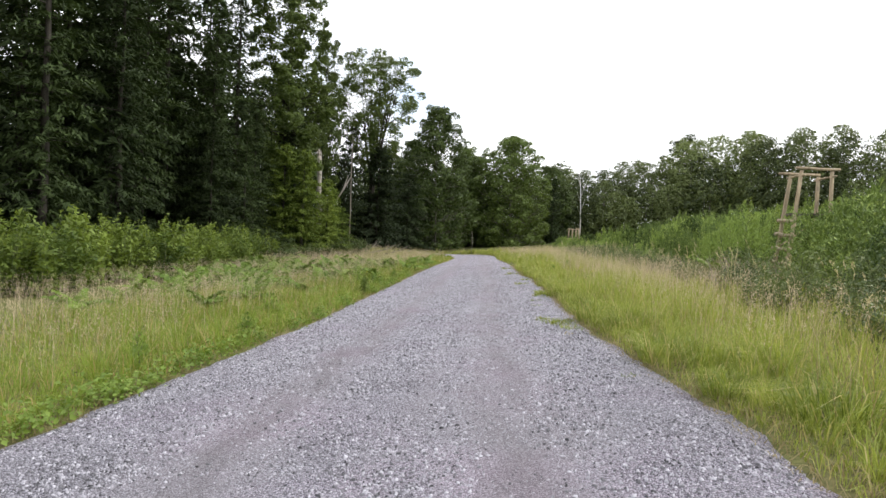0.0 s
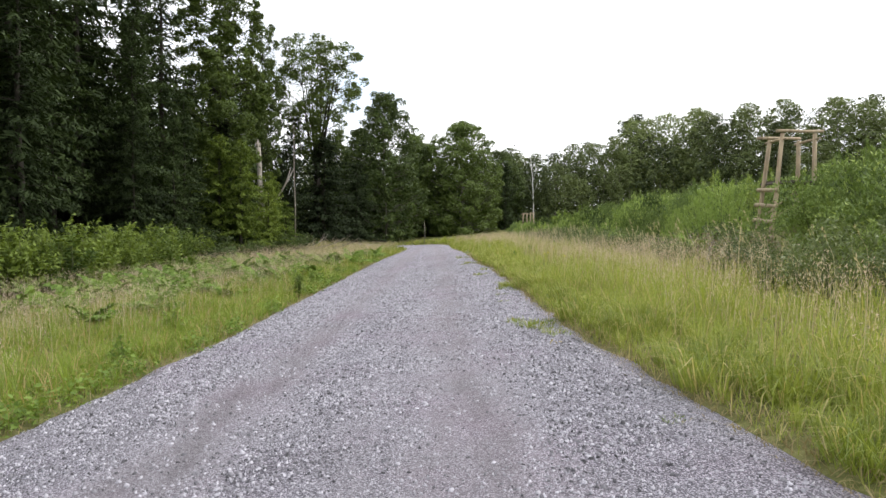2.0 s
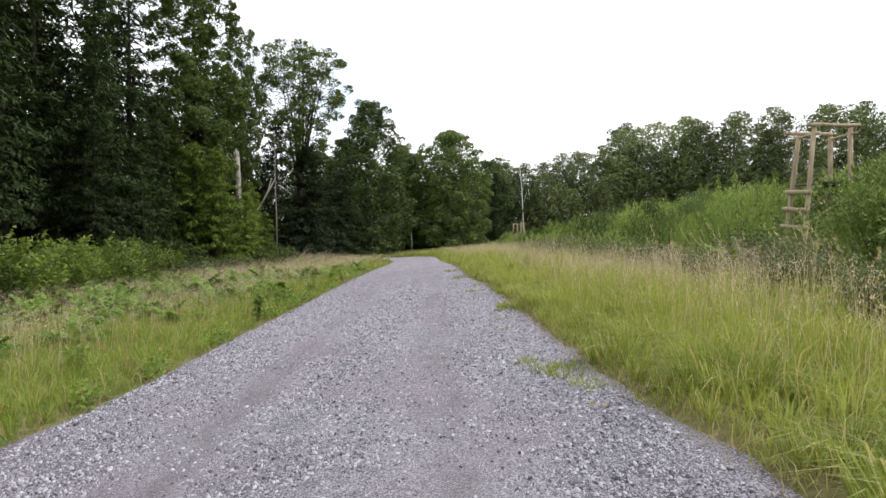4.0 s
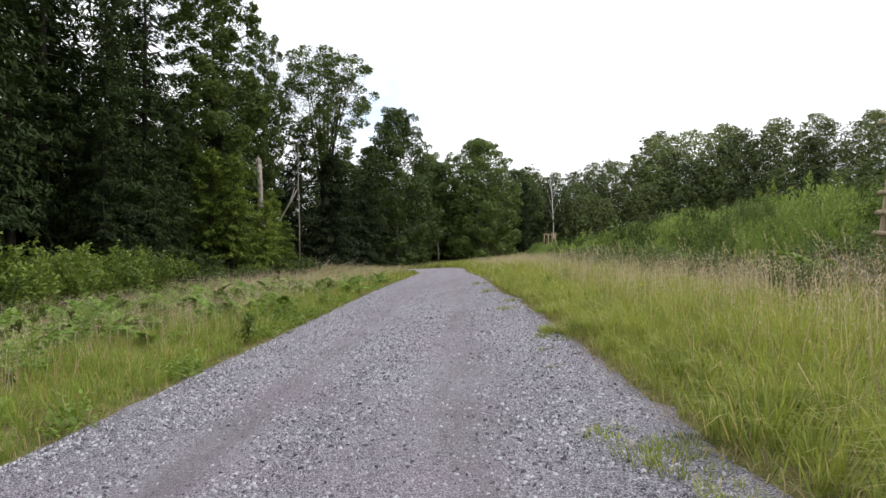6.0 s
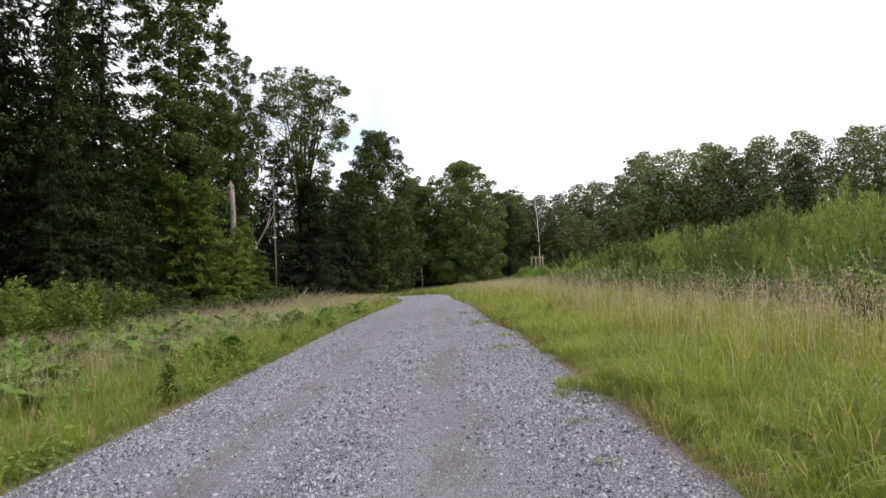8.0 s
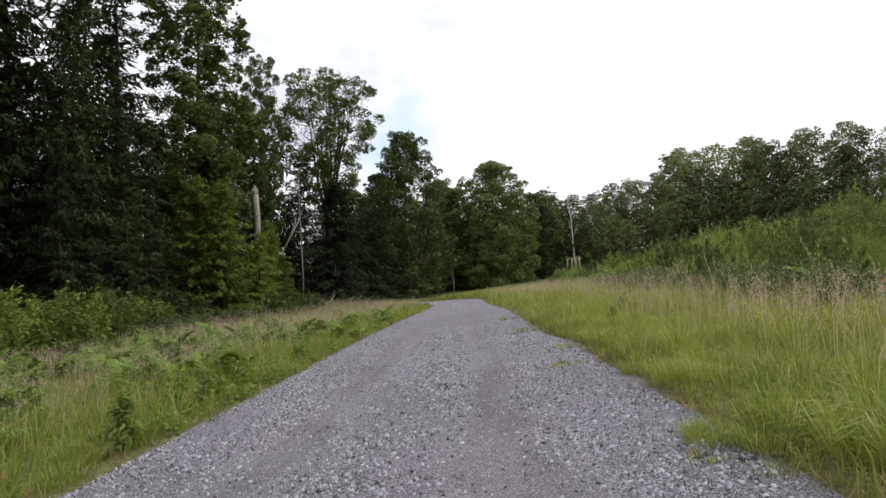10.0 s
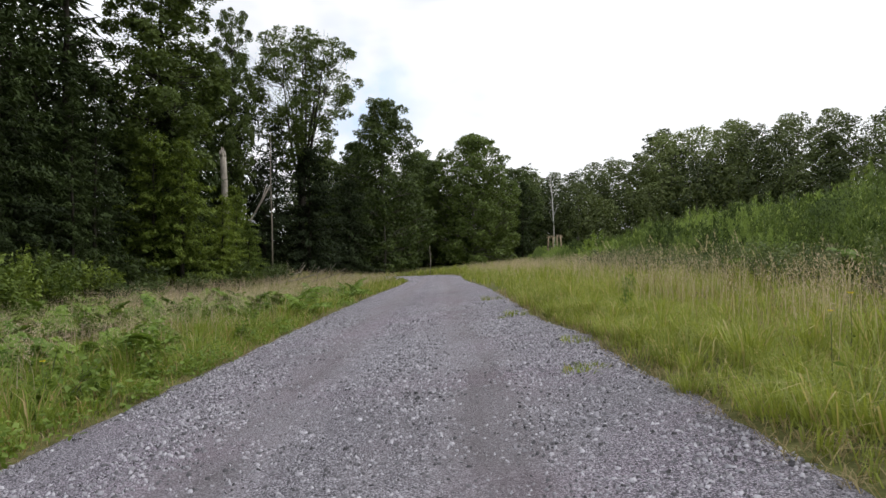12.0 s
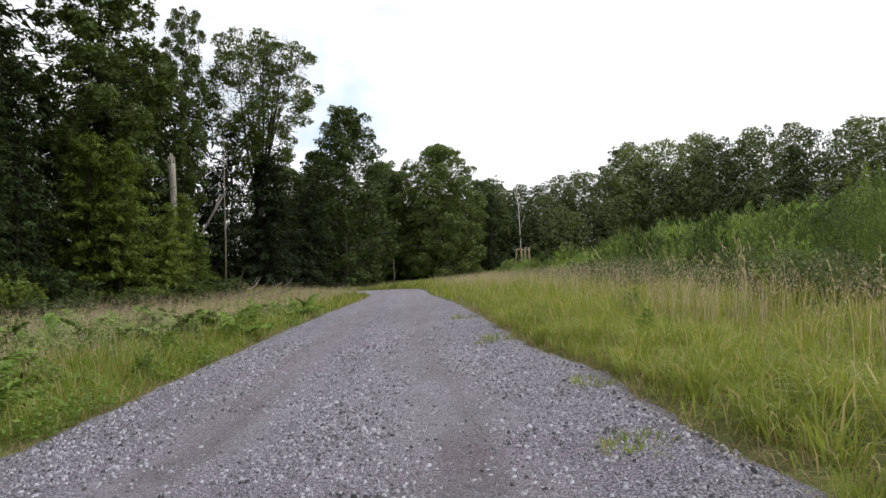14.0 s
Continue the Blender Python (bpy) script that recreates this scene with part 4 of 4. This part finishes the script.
def make_conifer(seed, height, girth, reach, low, mat, label, name="spruce_tree", boughs=300, spray=0.54, droop=0.25, step=0.25, wood_mat=None, round_top=0.75, fill=4):
    """A straight trunk with drooping boughs at uneven heights, set with flat sprays of needles."""
    rng = np.random.default_rng(seed)
    e = tagged(new(name), label, "tree")
    z = np.linspace(-0.3, height, 9)
    rad = girth * (1.03 - z / height)
    wood = [tube(np.stack([0.05 * rng.normal(size=9) * girth * 4, 0.05 * rng.normal(size=9) * girth * 4, z], 1), np.maximum(rad, girth * 0.1), 8, True, 0.03)]
    cs, ax = [], []
    gaps = 0.75 + 0.25 * np.sin(np.arange(40) * 1.9 + seed) + rng.normal(size=40) * 0.12
    for k in range(boughs):
        u = ((k + rng.random()) / boughs) ** 1.05
        h = low + (height - low) * u
        a = rng.uniform(0, 6.283)
        l = (reach * (1 - u) ** round_top * rng.uniform(0.5, 1.12) * gaps[int(u * 39.9)] + reach * 0.08)
        d = np.array([math.cos(a), math.sin(a), 0.25 * u - droop * (1 - u) * rng.uniform(0.6, 1.3)])
        p0, p1 = np.array([0, 0, h]), np.array([0, 0, h]) + d * l
        if k % 3 == 0:
            wood.append(tube([p0, (p0 + p1) / 2 + [0, 0, 0.06 * l], p1], [girth * 0.17, girth * 0.1, girth * 0.03], 3, False))
        m = max(3, int(l / step))
        t = (np.arange(m) + rng.random(m)) / m * 0.85 + 0.18
        c = p0 + (p1 - p0) * t[:, None] + np.array([0, 0, 0.2 * l]) * (t * (1 - t))[:, None]
        w = np.array([-math.sin(a), math.cos(a), 0]) * np.where(np.arange(m) % 2, 1, -1)[:, None]
        for q in range(fill):
            cs.append(c + w * spray * rng.uniform(0.1, 0.55, (m, 1)) * (1.3 - t[:, None]) + rng.normal(size=(m, 3)) * spray * 0.25)
            ax.append(d * 0.6 + w * 0.8 + rng.normal(size=(m, 3)) * 0.35 + np.array([0, 0, -0.3]))
    part("trunk", tri_mesh("trunk", *merge(wood), wood_mat or M_BARK), e)
    part("crown", tri_mesh("crown", *leaves(np.concatenate(cs), spray, rng, 0.34, 0.12, 1.0, np.concatenate(ax), True), mat), e)
    return e


def plant(protos, places, group, seed, turn=True):
    """places: x, y, scale[, which]. The made trees take the first places of their kind, copies the rest."""
    rng = random.Random(seed)
    used = set()
    for k, (x, y, s, *which) in enumerate(places):
        w = which[0] if which else k % len(protos)
        m = pose(x, y, float(soil_height(x, y)) - 0.05, 0, 0, rng.uniform(0, 360) if turn else 0)
        if w in used:
            ob = copy_thing(protos[w], m)
        else:
            used.add(w)
            ob = protos[w]
            ob.matrix_basis = m
        ob.scale = (s * rng.uniform(0.93, 1.08), s * rng.uniform(0.93, 1.08), s)
        tagged(ob, group=group)


spruces = [make_conifer(130, 21, 0.24, 3.4, 0.8, M_SPRUCE, "dark green spruce with drooping boughs in the forest", boughs=340, spray=0.36, step=0.2, fill=5),
           make_conifer(131, 23, 0.26, 3.6, 3.4, M_SPRUCE, "tall dark spruce with a bare lower trunk", boughs=340, spray=0.36, step=0.2, fill=5),
           make_conifer(132, 18, 0.2, 3.2, 0.4, M_SPRUCE, "dense dark spruce branched to the ground", boughs=340, spray=0.36, step=0.2, fill=5, round_top=0.5)]
tr = random.Random(21)
places = [(-22.6, 33.4, 1.0, 1), (-21.3, 47.5, 0.58, 0), (-22.2, 29.5, 1.1, 1), (-20.6, 22.5, 1.0, 0), (-20.3, 27.5, 1.0, 2), (-22.5, 17.0, 1.05, 0), (-20.2, 38.0, 0.95, 2), (-20.8, 42.5, 1.05, 0), (-24.0, 38.5, 1.1, 1), (-21.5, 12.0, 1.0, 2), (-19.0, 42.0, 0.6, 2), (-19.2, 49.5, 0.6, 2), (-18.6, 34.5, 0.5, 2), (-18.6, 39.6, 0.55, 2), (-19.5, 36.2, 0.8, 2), (-23.0, 19.0, 1.0, 2), (-22.3, 35.5, 1.15, 0)]
deep = []
for row in range(3):
    y = 8.0
    while y < 64:
        deep.append((-26.5 - row * 4.5 + tr.uniform(-1.4, 1.4), y + tr.uniform(-1, 1), tr.uniform(0.9, 1.12) * ((1.15, 0.86, 0.76) if 24 < y < 44 else (0.74, 0.62, 0.58))[row], tr.choice((0, 1, 2))))
        y += 4.6 + row
deep += [(-24.8, 46.0, 1.1, 0), (-22.0, 70.0, 0.8, 0), (-20.5, 76.0, 0.72, 2), (-24.0, 64.0, 0.85, 1), (-26, 74, 0.95, 0), (-27, 69, 1.0, 0), (-22.5, 58.0, 0.8, 2)]
deep += [(x, 108 + tr.uniform(-2, 2), tr.uniform(0.5, 0.66), 2) for x in (-22, -18.5, -15, -11.5, -8, -4.5, -1)]
plant(spruces, places, "spruces of the forest", 31)

backing = [make_conifer(138, 17, 0.2, 4.6, 0.0, M_SPRUCE, "dark spruce deep in the forest", "spruce_tree", 220, 0.66, 0.2, 0.58, None, 0.4, 5)]
places = [(x, y, q * 1.2, 0) for x, y, q, w in deep]
places += [(-37 + tr.uniform(-1.5, 1.5), 6 + k * 4.2, tr.uniform(0.72, 0.88), 0) for k in range(19)]
places += [(-33 + tr.uniform(-1.5, 1.5), 66 + k * 4.0, tr.uniform(0.6, 0.75), 0) for k in range(6)]
places += [(-28 + k * 4.2, 95 + 6 * (k % 2) + k * 0.9 + tr.uniform(-1, 1), tr.uniform(0.5, 0.66), 0) for k in range(9)]
plant(backing, places, "spruces deep in the forest", 38)

firs = [make_conifer(135, 11.8, 0.22, 4.3, 0.3, M_FIR, "broad dark fir standing below the tall oak", "fir_tree", 340, 0.38, 0.15, 0.22, None, 0.42, 5)]
plant(firs, [(-16.3, 72.5, 1.0, 0), (-19.6, 69.5, 0.85, 0), (-13.6, 78.5, 0.8, 0), (-21.5, 65.5, 0.75, 0), (-18.0, 48.8, 0.62, 0), (-19.6, 36.5, 0.7, 0)], "dark firs at the forest edge", 36)

hemlocks = [make_conifer(140, 10, 0.16, 3.6, 0.2, M_HEMLOCK, "light green layered conifer at the forest edge", "hemlock_tree", 260, 0.34, 0.08, 0.2, None, 0.55, 5)]
plant(hemlocks, [(-16.7, 46.5, 0.84, 0), (-18.3, 46.5, 0.88, 0), (-15.4, 49.0, 0.55, 0), (-14.9, 52.0, 0.42, 0), (-18.2, 58.4, 0.7, 0), (-16.6, 54.5, 0.6, 0)], "light green conifers at the forest edge", 32)

oaks = [make_broadleaf(150, 25, 0.32, 7.5, 3.9, 0.25, 40000, M_OAK, M_BARK, "tall open-crowned oak above the spruces", lobes=120, lobe=0.2, shape=OPEN, bare=0.1, twigs=1, core=0.12),
        make_broadleaf(151, 26.0, 0.48, 11.0, 5.9, 0.25, 32000, M_OAK, M_BARK, "tall oak with several fanning stems", stems=8, lobes=150, lobe=0.15, shape=VASE, bare=0.1, core=0.12),
        make_broadleaf(152, 19.8, 0.36, 0.3, 5.9, 0.3, 48000, M_BEECH, M_GREYBARK, "broad oak with a full crown down to the grass", lobes=170, lobe=0.16, shape=CONE, twigs=1),
        make_broadleaf(153, 18.0, 0.34, 0.0, 6.4, 0.33, 46000, M_BEECH, M_GREYBARK, "round full-crowned beech beside the road", "beech_tree", lobes=170, lobe=0.16, shape=DOME, twigs=1)]
plant(oaks, [(-19.7, 50.0, 1.0, 0), (-17.7, 75.0, 0.92, 1), (-11.1, 85.0, 1.0, 2), (-1.1, 98.0, 0.96, 3), (-7.2, 101.0, 0.82, 3), (-15.5, 92.0, 0.8, 2), (-9.0, 106.0, 0.86, 2), (-18.5, 88.0, 0.75, 3), (5.5, 112.0, 0.75, 3)], "broadleaf trees of the forest", 33)
slim = copy_thing(oaks[0], pose(-21.3, 66.0, float(soil_height(-21.3, 66.0)) - 0.05, 0, 0, 130))
slim.scale = (0.55, 0.55, 0.92)
slim["label"] = "tall narrow oak behind the broken dead trunk"

FAR = (("far broadleaf tree in the wood beyond the bank", 17, 0.26, 0.5, 6.0, 70, 0.19, 0.0, 0), ("far thin-crowned birch in the wood beyond the bank", 19, 0.24, 5.0, 4.0, 60, 0.18, 0.15, 1), ("far low round tree in the wood beyond the bank", 14, 0.24, 0.0, 6.2, 70, 0.19, 0.0, 0))
far = [make_broadleaf(160 + k, h, g, low, wide, 0.35, 8600, M_FAR, M_GREYBARK, label, "far_tree", lobes=n, lobe=q, bare=b, twigs=t, core=0.4, limbs=3) for k, (label, h, g, low, wide, n, q, b, t) in enumerate(FAR)]
plain = [make_broadleaf(165 + k, h, g, low, wide, 0.55, 3000, M_FAR, M_GREYBARK, label, "far_tree", lobes=n, lobe=q, bare=b, twigs=0, core=0.45, limbs=4) for k, (label, h, g, low, wide, n, q, b, t) in enumerate(FAR)]
# far wood heights by x, set to match the skyline from the camera
SKYLINE = ((8, 16, 24, 28, 36, 42, 48, 54, 60, 68), (12.6, 12.6, 13.6, 15.8, 18.4, 16.4, 15.8, 16.0, 16.0, 15.0))


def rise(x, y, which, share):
    """The scale that brings a far tree to its share of the skyline fitted to the camera's view."""
    return share * float(np.interp(x, *SKYLINE)) * (y / (122 - 0.9 * max(0.0, x - 35))) / (17, 19, 14)[which]


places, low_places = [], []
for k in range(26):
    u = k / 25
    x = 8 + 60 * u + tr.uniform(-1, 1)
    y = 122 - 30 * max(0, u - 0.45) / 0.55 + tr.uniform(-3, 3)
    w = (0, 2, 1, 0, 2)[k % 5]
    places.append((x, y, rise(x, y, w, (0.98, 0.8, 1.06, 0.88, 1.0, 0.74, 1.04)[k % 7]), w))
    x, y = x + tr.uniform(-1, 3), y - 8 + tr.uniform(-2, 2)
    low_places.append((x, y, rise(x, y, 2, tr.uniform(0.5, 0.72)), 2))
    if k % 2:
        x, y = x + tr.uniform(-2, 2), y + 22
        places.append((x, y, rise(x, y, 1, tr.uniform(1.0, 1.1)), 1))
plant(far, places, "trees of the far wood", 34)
places = low_places + [(4.5, 113.0, 0.66, 0), (8.0, 111.0, 0.62, 2), (11.0, 115.0, 0.7, 0), (14.5, 112.0, 0.72, 2), (1.5, 117.0, 0.72, 0)]
for k in range(12):
    places.append((-32 + k * 3.6, 124 + tr.uniform(-4, 4), tr.uniform(0.75, 0.92), (0, 2, 0)[k % 3]))
for k in range(6):
    places.append((67 + tr.uniform(-3, 3), 84 - k * 9, tr.uniform(1.0, 1.15), k % 3))
    places.append((-45 + tr.uniform(-2, 2), 4 + k * 12, tr.uniform(0.7, 0.85), k % 3))
for k in range(10):
    places.append((-40 + k * 9, -46 + tr.uniform(-4, 4), tr.uniform(0.9, 1.2), k % 3))
plant(plain, places, "trees of the far wood", 34)


def wood_thing(name, label, category, group=""):
    return tagged(new(name), label, category, group)


def dead_trees():
    rng = np.random.default_rng(9)
    # broken trunk without bark, splintered at the top
    e = wood_thing("dead_tree", "pale broken dead tree trunk standing at the forest edge", "dead tree")
    z = np.linspace(-0.2, 9.8, 10)
    pts = np.stack([-0.05 * z + 0.04 * rng.normal(size=10), 0.03 * rng.normal(size=10), z], 1)
    part("trunk", tri_mesh("trunk", *tube(pts, np.linspace(0.34, 0.22, 10), 10, True, 0.09), M_DEAD), e)
    for k in range(4):
        a = k * 1.6
        s = np.array([pts[-1][0] + 0.17 * math.cos(a), 0.17 * math.sin(a), 9.6])
        part("splinter", tri_mesh("splinter", *tube([s, s + [0.03 * math.cos(a), 0.03 * math.sin(a), 0.5 + 0.25 * (k % 2)]], [0.13, 0.015], 5), M_DEAD), e)
    e.matrix_basis = pose(-19.6, 61.0, float(land(-19.6, 61.0)))
    # leaning forked dead bough beside it
    e = wood_thing("dead_bough", "pale bare forked bough leaning against the trees", "dead tree")
    part("bough", tri_mesh("bough", *tube([(-3.1, 0, 3.2), (-1.8, 0.1, 4.6), (-0.5, 0, 6.8), (0.1, 0, 7.9)], [0.05, 0.08, 0.08, 0.04], 7, True, 0.1), M_DEAD), e)
    part("fork", tri_mesh("fork", *tube([(-1.2, 0, 5.5), (-0.6, 0.2, 6.9), (-0.3, 0.3, 8.0)], [0.07, 0.06, 0.03], 6), M_DEAD), e)
    part("stem", tri_mesh("stem", *tube([(0.35, 0, -0.3), (0.3, 0, 4), (0.15, 0, 8), (0.1, 0, 12.5)], [0.075, 0.065, 0.05, 0.02], 6), M_GREYWOOD), e)
    e.matrix_basis = pose(-18.3, 66.7, float(land(-18.3, 66.7)))
    # bare white birch in front of the far wood
    e = wood_thing("bare_birch", "thin bare white birch in front of the far wood", "dead tree")
    part("trunk", tri_mesh("trunk", *tube([(0.3, 0, -0.2), (0.15, 0, 4), (-0.1, 0, 8), (-0.6, 0, 12.5)], [0.1, 0.085, 0.055, 0.015], 6), M_WHITEBARK), e)
    for x, h, dx, l in ((0, 7.5, 1.1, 3.0), (-0.1, 8.6, -0.9, 2.4), (0.05, 5.2, 0.9, 2.0), (-0.2, 9.5, 0.7, 2.2), (-0.3, 10.4, -0.8, 1.6), (0.05, 4.4, -0.7, 1.6), (-0.1, 6.6, -0.6, 1.5)):
        part("limb", tri_mesh("limb", *tube([(x, 0, h), (x + dx * 0.5, 0, h + l * 0.6), (x + dx * 0.8, 0.1, h + l)], [0.028, 0.02, 0.008], 5), M_WHITEBARK), e)
    e.matrix_basis = pose(10.4, 109.0, float(land(10.4, 109.0)))
    # bare pole-like sapling at the bend
    e = wood_thing("bare_sapling", "thin bare pale sapling beside the bend", "sapling")
    part("stem", tri_mesh("stem", *tube([(0, 0, -0.1), (0.05, 0, 1.2), (-0.05, 0, 2.6)], [0.035, 0.03, 0.015], 5), M_GREYWOOD), e)
    e.matrix_basis = pose(-4.7, 69.5, float(land(-4.7, 69.5)))
    # slim trunks in front of the dark wood
    for x, y, h in ((-10.2, 80.0, 5.0), (-13.2, 79.0, 6.0)):
        e = wood_thing("slim_tree", "slim bare grey stem before the dark wood", "tree", "slim stems at the forest edge")
        part("trunk", tri_mesh("trunk", *tube([(0, 0, -0.2), (0.06, 0, h * 0.5), (-0.05, 0, h)], [0.12, 0.1, 0.05], 6), M_BARK), e)
        e.matrix_basis = pose(x, y, float(land(x, y)))
    # dead branches lying at the forest edge
    for x, y, a in ((-12.6, 55.0, 20), (-11.4, 57.5, -30), (-14.0, 58.0, 70)):
        e = wood_thing("fallen_branch", "dead grey branch lying in the grass", "branch", "fallen branches")
        part("branch", tri_mesh("branch", *tube([(-1.6, 0, 0.1), (0, 0.1, 0.45), (1.2, -0.1, 0.8), (2.0, 0.1, 1.25)], [0.07, 0.055, 0.04, 0.015], 6), M_GREYWOOD), e)
        for p, d in (((0, 0.1, 0.45), (0.5, 0.5, 1.0)), ((0.8, 0, 0.65), (0.2, -0.5, 0.8)), ((-0.6, 0, 0.3), (-0.2, 0.2, 0.9))):
            part("twig", tri_mesh("twig", *tube([p, np.array(p) + np.array(d) * 0.6, np.array(p) + np.array(d) + [0.15, 0, 0.1]], [0.03, 0.018, 0.006], 5), M_GREYWOOD), e)
        e.matrix_basis = pose(x, y, float(soil_height(x, y)) + 0.03, 0, 0, a)


dead_trees()


# ---- raised hides on the bank ----
def pole(name, parent, a, b, r0, r1=None, mat=None, label="", half=False):
    p = np.linspace(0, 1, 5)[:, None]
    pts = np.asarray(a, float) + (np.asarray(b, float) - np.asarray(a, float)) * p
    pts[1:-1] += RNG.normal(size=(3, 3)) * r0 * 0.12
    v, f = tube(pts, np.linspace(r0, r1 or r0 * 0.9, 5), 9, True, 0.03)
    return part(name, tri_mesh(name, v, f, mat or M_TIMBER), parent, label)


def board(name, parent, centre, size, turn=(0, 0, 0), mat=None):
    bm = bmesh.new()
    bmesh.ops.create_cube(bm, size=1.0, matrix=pose(*centre, *turn) @ Matrix.Diagonal((*size, 1)))
    bmesh.ops.bevel(bm, geom=bm.edges[:], offset=min(size) * 0.18, segments=2, affect="EDGES")
    me = bpy.data.meshes.new(name)
    bm.to_mesh(me)
    bm.free()
    me.materials.append(mat or M_TIMBER)
    return part(name, me, parent)


def hide():
    """An open raised hide of round poles: two ladder posts, two back posts, a seat deck, rails and braces."""
    e = tagged(new("raised_hide"), "open raised hunting hide of weathered wooden poles", "hunting hide", "hides on the bank")
    # the ladder faces the road; +x runs along the rails, +y away from the ladder
    fl, fr, bl, br = (-0.4, -0.42, -0.2), (0.4, -0.42, -0.2), (-0.42, 0.98, -0.2), (0.42, 0.98, -0.2)
    tops = [(-0.3, -0.1, 3.2), (0.3, -0.1, 3.34), (-0.36, 0.9, 3.22), (0.36, 0.9, 3.36)]
    for a, b in zip((fl, fr, bl, br), tops):
        pole("post", e, a, b, 0.072, 0.06)
    for k in range(4):
        z = 0.28 + k * 0.46
        u = (z + 0.2) / 3.45
        y = -0.42 + 0.37 * u - 0.08
        w = 0.4 - 0.1 * u + 0.13
        pole("rung", e, (-w, y, z + 0.02), (w, y, z - 0.02), 0.066)
    pole("rail", e, (-0.34, -0.48, 3.25), (-0.4, 0.98, 3.29), 0.05)
    pole("rail", e, (0.34, -0.32, 3.4), (0.4, 1.14, 3.43), 0.05)
    pole("rail", e, (-0.5, -0.1, 3.12), (0.5, -0.09, 3.18), 0.04)
    pole("rail", e, (-0.55, 0.92, 3.12), (0.6, 0.9, 3.2), 0.04)
    for k in range(5):
        board("deck_board", e, (0, 0.0 + k * 0.19, 1.93 + 0.004 * (k % 2)), (0.98, 0.17, 0.04), (0, 0, 1.5 * (k - 1.5)), M_BOARD)
    for y in (-0.18, 0.84):
        pole("bearer", e, (-0.52, y, 1.86), (0.52, y, 1.86), 0.04, mat=M_BOARD)
    pole("brace", e, (-0.36, -0.42, 0.7), (-0.38, 0.93, 1.7), 0.034)
    pole("brace", e, (0.37, -0.42, 0.75), (0.4, 0.93, 1.6), 0.034)
    pole("brace", e, (-0.4, 0.96, 0.7), (0.4, 0.94, 1.75), 0.034)
    return e


hide_one = hide()
hide_one.matrix_basis = pose(9.45, 18.5, float(soil_height(9.45, 18.5)), 0, 0, HIDE_TURN)
far_hide = copy_thing(hide_one, pose(7.0, 75.0, float(soil_height(7.0, 75.0)) - 0.05, 0, 0, 12))
far_hide.scale = (1.2, 1.2, 0.74)
far_hide["label"] = "second open wooden hide far along the bank"


# ---- small things ----
def little_pine():
    e = make_conifer(171, 0.55, 0.012, 0.34, 0.06, M_BIRCH, "knee-high green pine seedling in the verge", "pine_seedling", 38, 0.11, -0.2, 0.06, None, 0.9, 4)
    e.matrix_basis = pose(-4.12, 14.6, float(soil_height(-4.12, 14.6)))

little_pine()


def yellow_flower():
    """A thin stem with a few stem leaves and a ring of yellow petals round a darker centre."""
    e = tagged(new("yellow_flower"), "small yellow meadow flower in the verge grass", "flower", "yellow flowers in the verge")
    part("stem", tri_mesh("stem", *tube([(0, 0, -0.02), (0.01, 0.01, 0.3), (0.02, 0, 0.58)], [0.004, 0.003, 0.002], 5), M_TWIG), e)
    rng = np.random.default_rng(6)
    for at in ((0.03, 0, 0.15), (-0.03, 0.01, 0.24), (0.02, -0.03, 0.33)):
        part("leaf", tri_mesh("leaf", *leaves(np.array([at]), 0.08, rng, 0.3), M_WEED), e)
    for k in range(6):
        a = k * 1.047
        d = np.array([math.cos(a), math.sin(a), 0.35])
        part("petal", tri_mesh("petal", *leaves(np.array([[0.02, 0, 0.585]]) + d * 0.014, 0.026, rng, 0.6, 0, 0.4, d[None, :] * 4), M_PETAL), e)
    return e


flower = yellow_flower()
for k, (x, y) in enumerate(((2.05, 14.6), (2.2, 14.9), (1.9, 15.2), (2.5, 16.1), (-4.5, 16.6), (-4.3, 15.4), (2.3, 12.6))):
    m = pose(x, y, float(soil_height(x, y)), 0, 0, k * 70)
    if k == 0:
        flower.matrix_basis = m
    else:
        copy_thing(flower, m)

leaf_v, leaf_f = leaves(np.array([[0, 0, 0.0], [0.05, 0.03, 0.004], [-0.04, 0.03, 0.006]]), 0.08, np.random.default_rng(4), 0.6, 0, 3.0)
dry = tagged(new("dry_leaf", tri_mesh("dry_leaf", leaf_v, leaf_f, M_STRAW)), "pale yellow dry leaves lying on the gravel", "leaf")
dry.matrix_world = pose(1.21, 5.43, float(road_height(1.21, 5.43)[0]) + 0.02)
